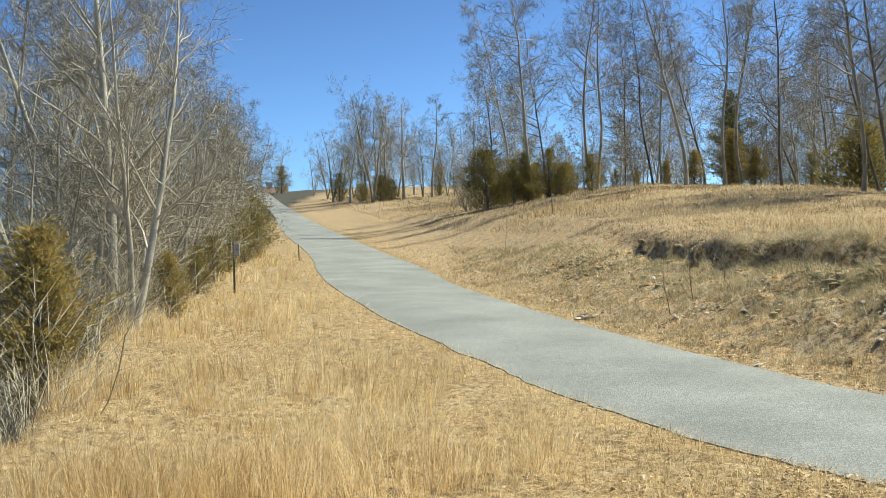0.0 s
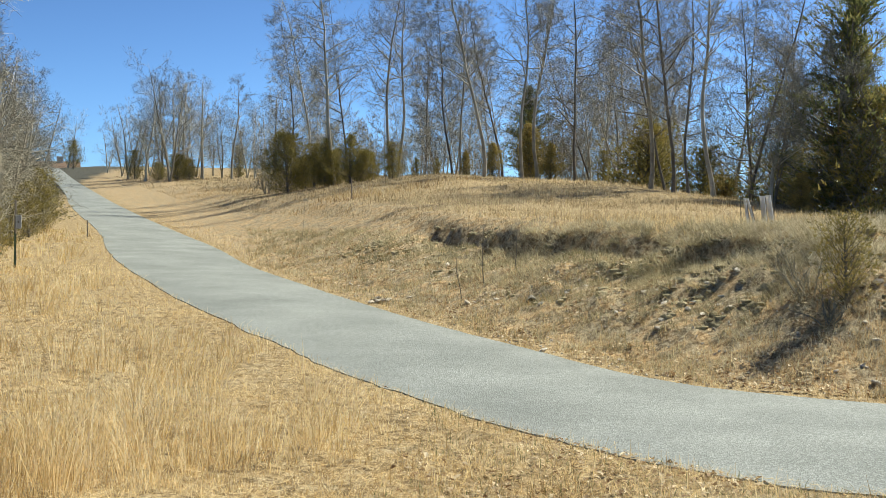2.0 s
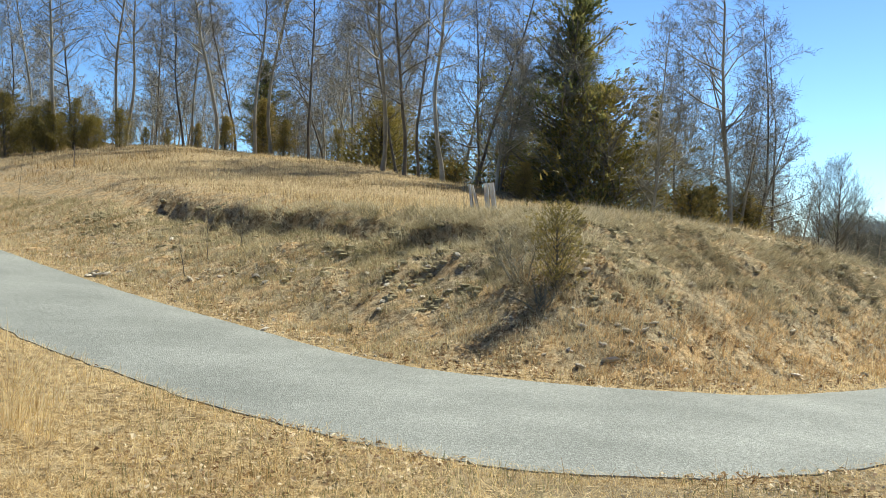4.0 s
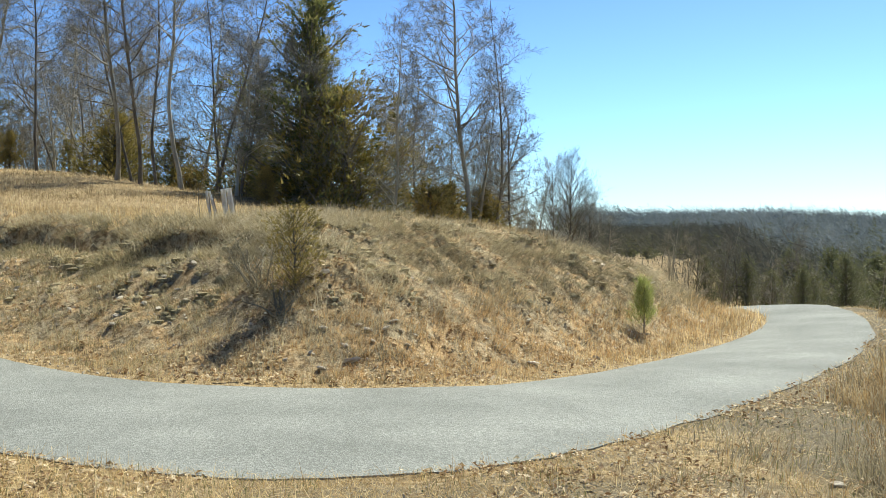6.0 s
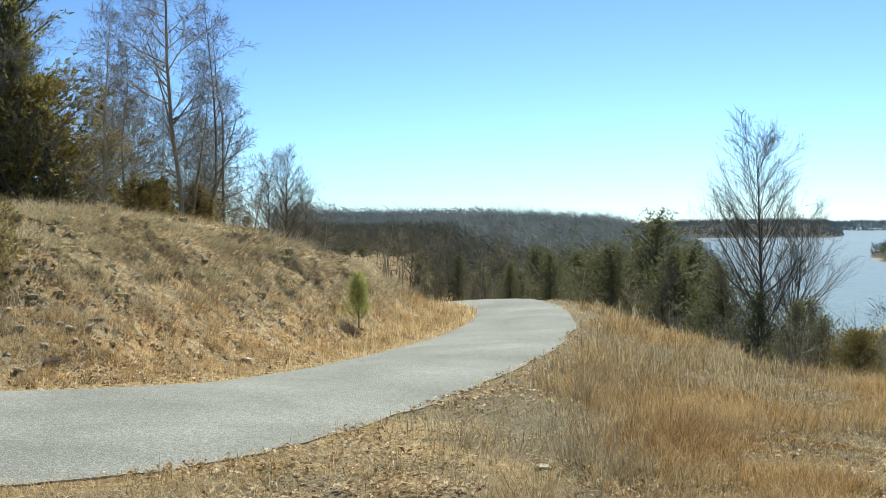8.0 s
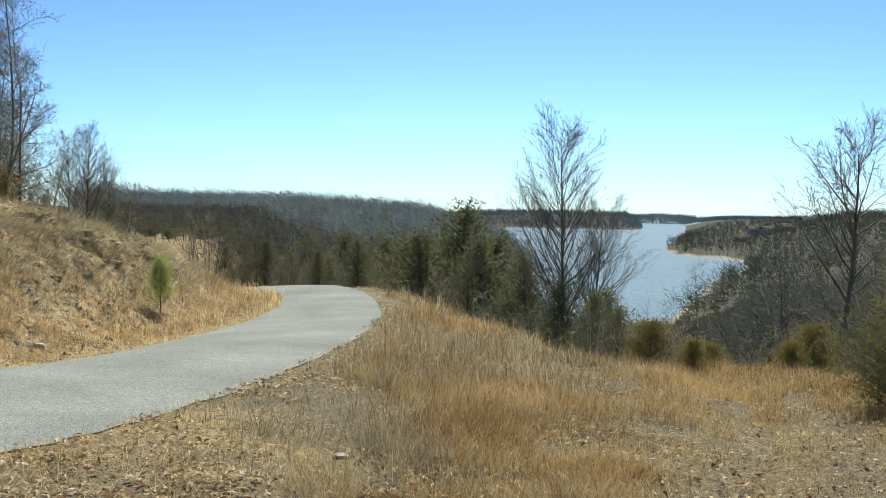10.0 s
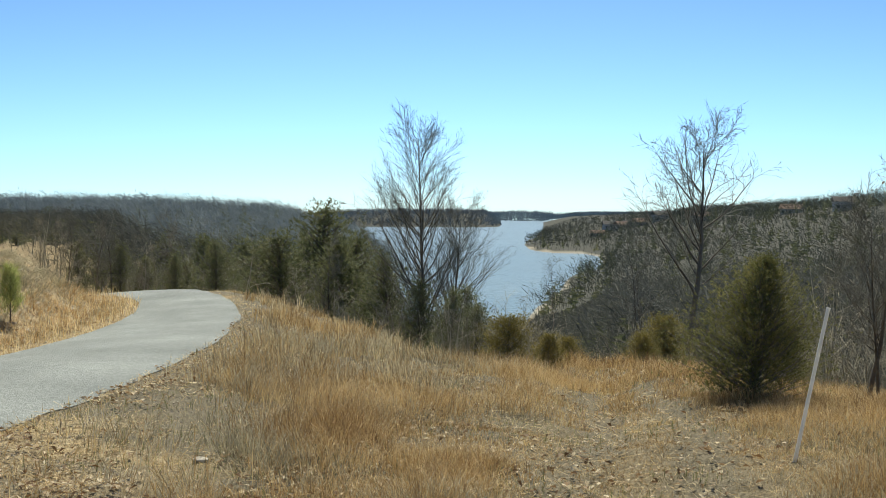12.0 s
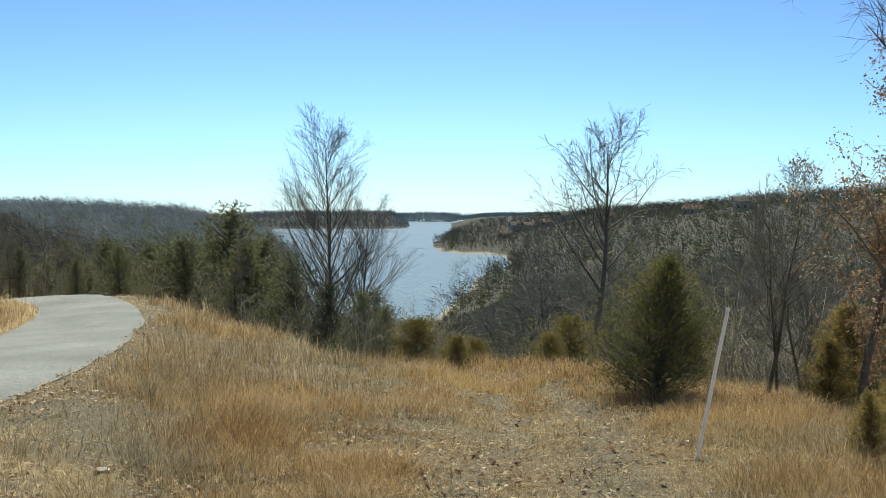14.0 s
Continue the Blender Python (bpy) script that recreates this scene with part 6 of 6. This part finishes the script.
def box_bm(x0, x1, y0, y1, z0, z1, bevel=0.004):
    bm = bmesh.new()
    bmesh.ops.create_cube(bm, size=1)
    bmesh.ops.scale(bm, vec=(x1 - x0, y1 - y0, z1 - z0), verts=bm.verts)
    bmesh.ops.translate(bm, vec=((x0 + x1) / 2, (y0 + y1) / 2, (z0 + z1) / 2), verts=bm.verts)
    if bevel:
        bmesh.ops.bevel(bm, geom=bm.edges, offset=bevel, segments=1, affect="EDGES")
    return bm


def set_down(ob, a, d, turn=0.0, tilt=(0, 0), sink=0.0):
    x, y, z = spot(a, d, sink)
    ob.matrix_world = pose(x, y, z, tilt[0], tilt[1], turn)
    return ob


# white tree shelters on the hilltop
def tree_shelter(length, radius):
    ob = new("tree_shelter")
    part("tube", tube_bm(radius, radius * 1.05, 0, length, 14, cap=False, wall=0.006), M_white, ob)
    part("collar", tube_bm(radius * 1.16, radius * 1.18, length - 0.03, length, 14, cap=False, wall=0.008), M_white, ob)
    part("stake", box_bm(radius + 0.004, radius + 0.022, -0.012, 0.012, -0.1, length * 0.72), M_wood, ob, "weathered wooden stake")
    return ob


for a, d, length, radius, tilt in [(23.63, 24.9, 0.56, 0.026, (2, -9)), (23.92, 25.0, 0.56, 0.024, (0, -16)), (24.37, 23.9, 0.56, 0.046, (2, -7)), (24.70, 23.8, 0.58, 0.048, (0, -9))]:
    ob = tagged(set_down(tree_shelter(length, radius), a, d, 0, tilt, 0.02), "white plastic tree shelter tube leaning on the hilltop grass", "tree shelter", "tree shelters")

# leaning white pole beside the track
ob = new("marker_pole")
part("pipe", tube_bm(0.0145, 0.0138, -0.1, 1.12, 12), M_pvc, ob)
part("end_cap", tube_bm(0.0165, 0.016, 1.12, 1.14, 12), M_pvc, ob)
tagged(set_down(ob, 80.85, 9.0, -80, (0, 11)), "weathered white plastic pole leaning in dry grass", "pole")

# steel post with a small box
ob = new("utility_post")
for k, (sx, sy, ex, ey) in enumerate([(-0.025, -0.003, 0.025, 0.003), (-0.003, 0.003, 0.003, 0.035)]):
    part("flange" if k else "web", box_bm(sx, ex, sy, ey, -0.2, 1.05, 0.001), M_greenpost, ob, "green enamelled steel")
part("upper_stake", box_bm(-0.022, 0.022, -0.012, -0.004, 0.85, 1.58, 0.002), M_wood, ob, "pale weathered wood stake")
bx = part("meter_box", box_bm(-0.01, 0.13, -0.10, -0.012, 0.92, 1.22, 0.012), M_metal, ob, "small grey metal box")
part("lid", box_bm(-0.014, 0.134, -0.105, -0.008, 1.222, 1.236, 0.003), M_metal, bx)
part("latch", box_bm(0.05, 0.07, -0.108, -0.101, 1.05, 1.10, 0.002), M_bark_dark, bx)
part("conduit", tube_bm(0.016, 0.016, 0.80, 0.92, 10), M_bark_dark, bx, "dark conduit stub")
tagged(set_down(ob, -10.5, 29.0, 12, (0, 1)), "green steel post carrying a small grey box in tall dry grass", "post")

# thin stakes in the field
for a, d, hh in [(5.02, 45, 0.75), (-7.25, 42, 0.55), (6.7, 62, 0.6)]:
    ob = new("survey_stake")
    part("shaft", box_bm(-0.018, 0.018, -0.012, 0.012, -0.1, hh, 0.003), M_wood, ob)
    part("point", box_bm(-0.012, 0.012, -0.009, 0.009, hh, hh + 0.03, 0.003), M_wood, ob)
    tagged(set_down(ob, a, d, 20), "thin pale wooden stake standing in the field", "stake", "stakes in the field")

# bush, pine seedling and wands on the bank
BUSH = cedar(501, 1.12, 0.62, 900, 4, material=M_cedar_rust, round_top=0.45, ragged=0.6, tuft=0.06, bare=0.03, rise=0.85, loose=0.9, name="cedar_bush")
tagged(set_down(BUSH, 27.75, 14.8, 40), "small olive cedar bush growing on the bank", "cedar")
WEEDS = thicket(502, 0.42, 14, name="dead_brush", material=M_twig_dark)
tagged(set_down(WEEDS, 26.9, 14.5, 0), "dark dead brush below the cedar bush", "shrub")
WEEDS2 = thicket(503, 0.6, 18, name="dead_brush")
tagged(set_down(WEEDS2, 26.0, 15.3, 70), "grey leafless brush beside the cedar bush", "shrub")


def pine_seedling(seed, height):
    rng = np.random.default_rng(seed)
    thing = new("pine_seedling")
    wood = Sticks()
    p = path_of(rng, (0, 0, -0.05), (0, 0, 1), height, 6, 0.02, 0.02)
    wood.add(p, 0.012 * np.linspace(1, 0.3, 7), 6)
    pos, axis = [], []
    for k in range(26):
        f = 0.12 + 0.85 * k / 26
        th = k * 2.4
        L = height * (0.30 * (1 - f) + 0.09)
        base = np.array([0, 0, f * height])
        bp = path_of(rng, base, (math.cos(th), math.sin(th), 0.9), L, 3, 0.06, 0.08)
        wood.add(bp, 0.005 * np.linspace(1, 0.4, 4), 4)
        for u in np.linspace(0.3, 1, 5):
            pos.append(base + (bp[-1] - base) * u)
            axis.append((math.cos(th) * 0.6, math.sin(th) * 0.6, 1.0))
    v, t = tufts(rng, np.array(pos), np.array(axis), np.full(len(pos), 0.13), 14, 0.035)
    wood.make("stem", M_bark_dark, thing)
    link_mesh("needles", v, t, M_pine, thing)
    return thing


tagged(set_down(pine_seedling(510, 0.84), 44.2, 19.3, 0), "bright green pine seedling at the foot of the bank", "pine")
for a, d, hh, sd in [(11.15, 20.5, 1.2, 520), (12.6, 21, 0.7, 521), (23.3, 19.0, 0.6, 522), (2.6, 37, 1.3, 523), (10.1, 20, 0.8, 524)]:
    wand = bare_tree(sd, hh, 0.010, first=0.45, limbs=5, subs=2, twigs=2, spread=0.6, reach=0.3, lift=0.04, twig_r=0.002, lean=0.15, name="sapling", bark=M_bark_dark)
    tagged(set_down(wand, a, d, sd * 31), "thin bent leafless sapling on the bank", "sapling", "saplings on the bank")

# dark hole with a pale stone in the bank
ob = new("drain_pipe")
part("barrel", tube_bm(0.075, 0.075, -0.35, 0.02, 16, cap=False, wall=0.010), M_bark_dark, ob, "black corrugated plastic")
part("floor_plate", tube_bm(0.064, 0.064, -0.30, -0.29, 16), M_bark_dark, ob)
x, y, z = spot(13.37, 18.6)
ob.matrix_world = look((x, y, z + 0.02), (x * 1.4, y * 1.4, z + 0.5)) @ pose(0, 0, 0.06)
tagged(ob, "short black drain pipe end poking out of the bank", "pipe")


# oak that keeps its brown leaves
def leafy_oak(seed, height):
    ob = bare_tree(seed, height, 0.05, first=0.2, limbs=22, subs=5, twigs=4, spread=0.9, reach=0.42, lift=0.05, bark=M_bark_dark, twig_r=0.004, name="oak_tree")
    rng = np.random.default_rng(seed)
    src = [c for c in ob.children if c.name.startswith("crown")][0].data
    co = np.zeros(len(src.vertices) * 3, np.float32)
    src.vertices.foreach_get("co", co)
    co = co.reshape(-1, 3)
    pos = co[rng.choice(len(co), 7500)] + rng.normal(0, 0.03, (7500, 3))
    v, t = tufts(rng, pos, np.tile([0.2, 0.1, -0.4], (len(pos), 1)), np.full(len(pos), 0.036), 1, 0.36)
    link_mesh("leaves", v, t, M_oakleaf, ob)
    return ob


tagged(set_down(leafy_oak(530, 3.7), 87.8, 13.0, 40), "young oak holding its withered brown leaves", "oak")
tagged(set_down(leafy_oak(531, 2.3), 90.2, 13.5, 140), "young oak holding its withered brown leaves", "oak")

# branch of a tall tree that stands beside the track, seen against the sky
TALL = bare_tree(540, 8.6, 0.12, first=0.38, limbs=40, subs=6, twigs=4, spread=1.15, reach=0.15, lift=0.06, wild=0.8, bark=M_bark_dark, twig_mat=M_twig_dark, twig_r=0.003, name="bare_tree", solid=True)
tagged(set_down(TALL, 91.8, 11.0, 25), "tall leafless tree beside the track with twigs against the sky", "tree")


# houses and docks across the water
def house(w, dp, hh, roof_mat, wall_mat):
    ob = new("lake_house")
    part("wall", box_bm(-w / 2, w / 2, -dp / 2, dp / 2, -1.5, hh, 0.05), wall_mat, ob)
    bm = bmesh.new()
    o, rz = 0.5, hh + dp * 0.32
    pts = [(-w / 2 - o, -dp / 2 - o, hh - 0.1), (w / 2 + o, -dp / 2 - o, hh - 0.1), (w / 2 + o, dp / 2 + o, hh - 0.1), (-w / 2 - o, dp / 2 + o, hh - 0.1), (-w / 2 - o, 0, rz), (w / 2 + o, 0, rz)]
    v = [bm.verts.new(p) for p in pts]
    for f in ((0, 1, 5, 4), (2, 3, 4, 5), (1, 2, 5), (3, 0, 4), (3, 2, 1, 0)):
        bm.faces.new([v[i] for i in f])
    roof = part("roof", bm, roof_mat, ob)
    part("chimney", box_bm(w * 0.2, w * 0.2 + 0.9, -0.4, 0.5, hh, rz + 0.7, 0.03), wall_mat, roof)
    for k in range(3):
        xx = -w / 2 + w * (k + 0.5) / 3
        win = part("window", box_bm(xx - 0.6, xx + 0.6, -dp / 2 - 0.05, -dp / 2 + 0.05, 0.9, 2.2, 0.0), M_glass, ob)
        part("sill", box_bm(xx - 0.7, xx + 0.7, -dp / 2 - 0.12, -dp / 2 - 0.05, 0.78, 0.9, 0.0), M_white, win)
    part("door", box_bm(w * 0.30, w * 0.30 + 1.0, -dp / 2 - 0.06, -dp / 2 + 0.05, 0, 2.1, 0.0), M_wood, ob)
    return ob


def dock(w, dp):
    ob = new("boat_dock")
    part("deck", box_bm(-w / 2, w / 2, -dp / 2, dp / 2, 0.05, 0.5, 0.03), M_wood, ob)
    part("roof", box_bm(-w / 2 - 0.4, w / 2 + 0.4, -dp / 2 - 0.4, dp / 2 + 0.4, 2.9, 3.25, 0.05), M_roof, ob, "dark sheet roof")
    for sx in (-1, 0, 1):
        for sy in (-1, 1):
            part("post", box_bm(sx * (w / 2 - 0.3) - 0.1, sx * (w / 2 - 0.3) + 0.1, sy * (dp / 2 - 0.3) - 0.1, sy * (dp / 2 - 0.3) + 0.1, 0.5, 2.9, 0.0), M_white, ob)
    return ob


M_roof = mat("dark_shingle", [(0.2, (0.07, 0.065, 0.06)), (0.8, (0.13, 0.12, 0.11))], 0.5, 4, 0.9, 0)
M_roof_red = mat("brown_shingle", [(0.2, (0.16, 0.10, 0.07)), (0.8, (0.26, 0.17, 0.12))], 0.5, 4, 0.9, 0)
M_siding = mat("pale_siding", [(0.2, (0.45, 0.42, 0.38)), (0.8, (0.62, 0.59, 0.54))], 0.5, 4, 0.8, 0)
M_glass = mat("window_glass", [(0.2, (0.03, 0.035, 0.04)), (0.8, (0.06, 0.065, 0.07))], 0.5, 4, 0.1, 0, spec=0.6)
for k, (a, d, w, dp) in enumerate([(71.4, 1010, 12, 8), (72.0, 1080, 14, 9), (72.5, 990, 10, 8), (73.1, 1050, 13, 9), (73.4, 900, 11, 8), (74.3, 960, 12, 8), (80.3, 620, 10, 8), (82.6, 560, 9, 7), (76.2, 760, 11, 8)]):
    ob = house(w, dp, 3.0 + (k % 3), M_roof if k % 2 else M_roof_red, M_siding)
    tagged(set_down(ob, a, d, -a + 20 * (k % 3) - 10), "pale house with a shingled roof on the wooded lake shore", "house", "lake houses")
for a, d, w, dp, turn in [(68.15, 935, 7, 5, -60), (69.0, 905, 12, 6, -66)]:
    ob = dock(w, dp)
    ob.matrix_world = pose(d * math.sin(radians(a)), d * math.cos(radians(a)), WATER_Z, 0, 0, turn)
    tagged(ob, "roofed boat dock floating at the shore", "dock", "boat docks")
ob = house(9, 5, 1.7, M_roof_red, M_siding)
tagged(set_down(ob, -9.0, 178, 10, (0, 0), 2.3), "low brown-roofed house at the top of the lane", "house")
ob = new("utility_pole")
part("mast", tube_bm(0.11, 0.08, -0.3, 6.0, 10), M_wood, ob)
part("cross_arm", box_bm(-0.7, 0.7, -0.05, 0.05, 5.4, 5.52, 0.01), M_wood, ob)
tagged(set_down(ob, -8.75, 182, 0, (0, 0), 2.5), "pale wooden utility pole at the top of the lane", "pole")
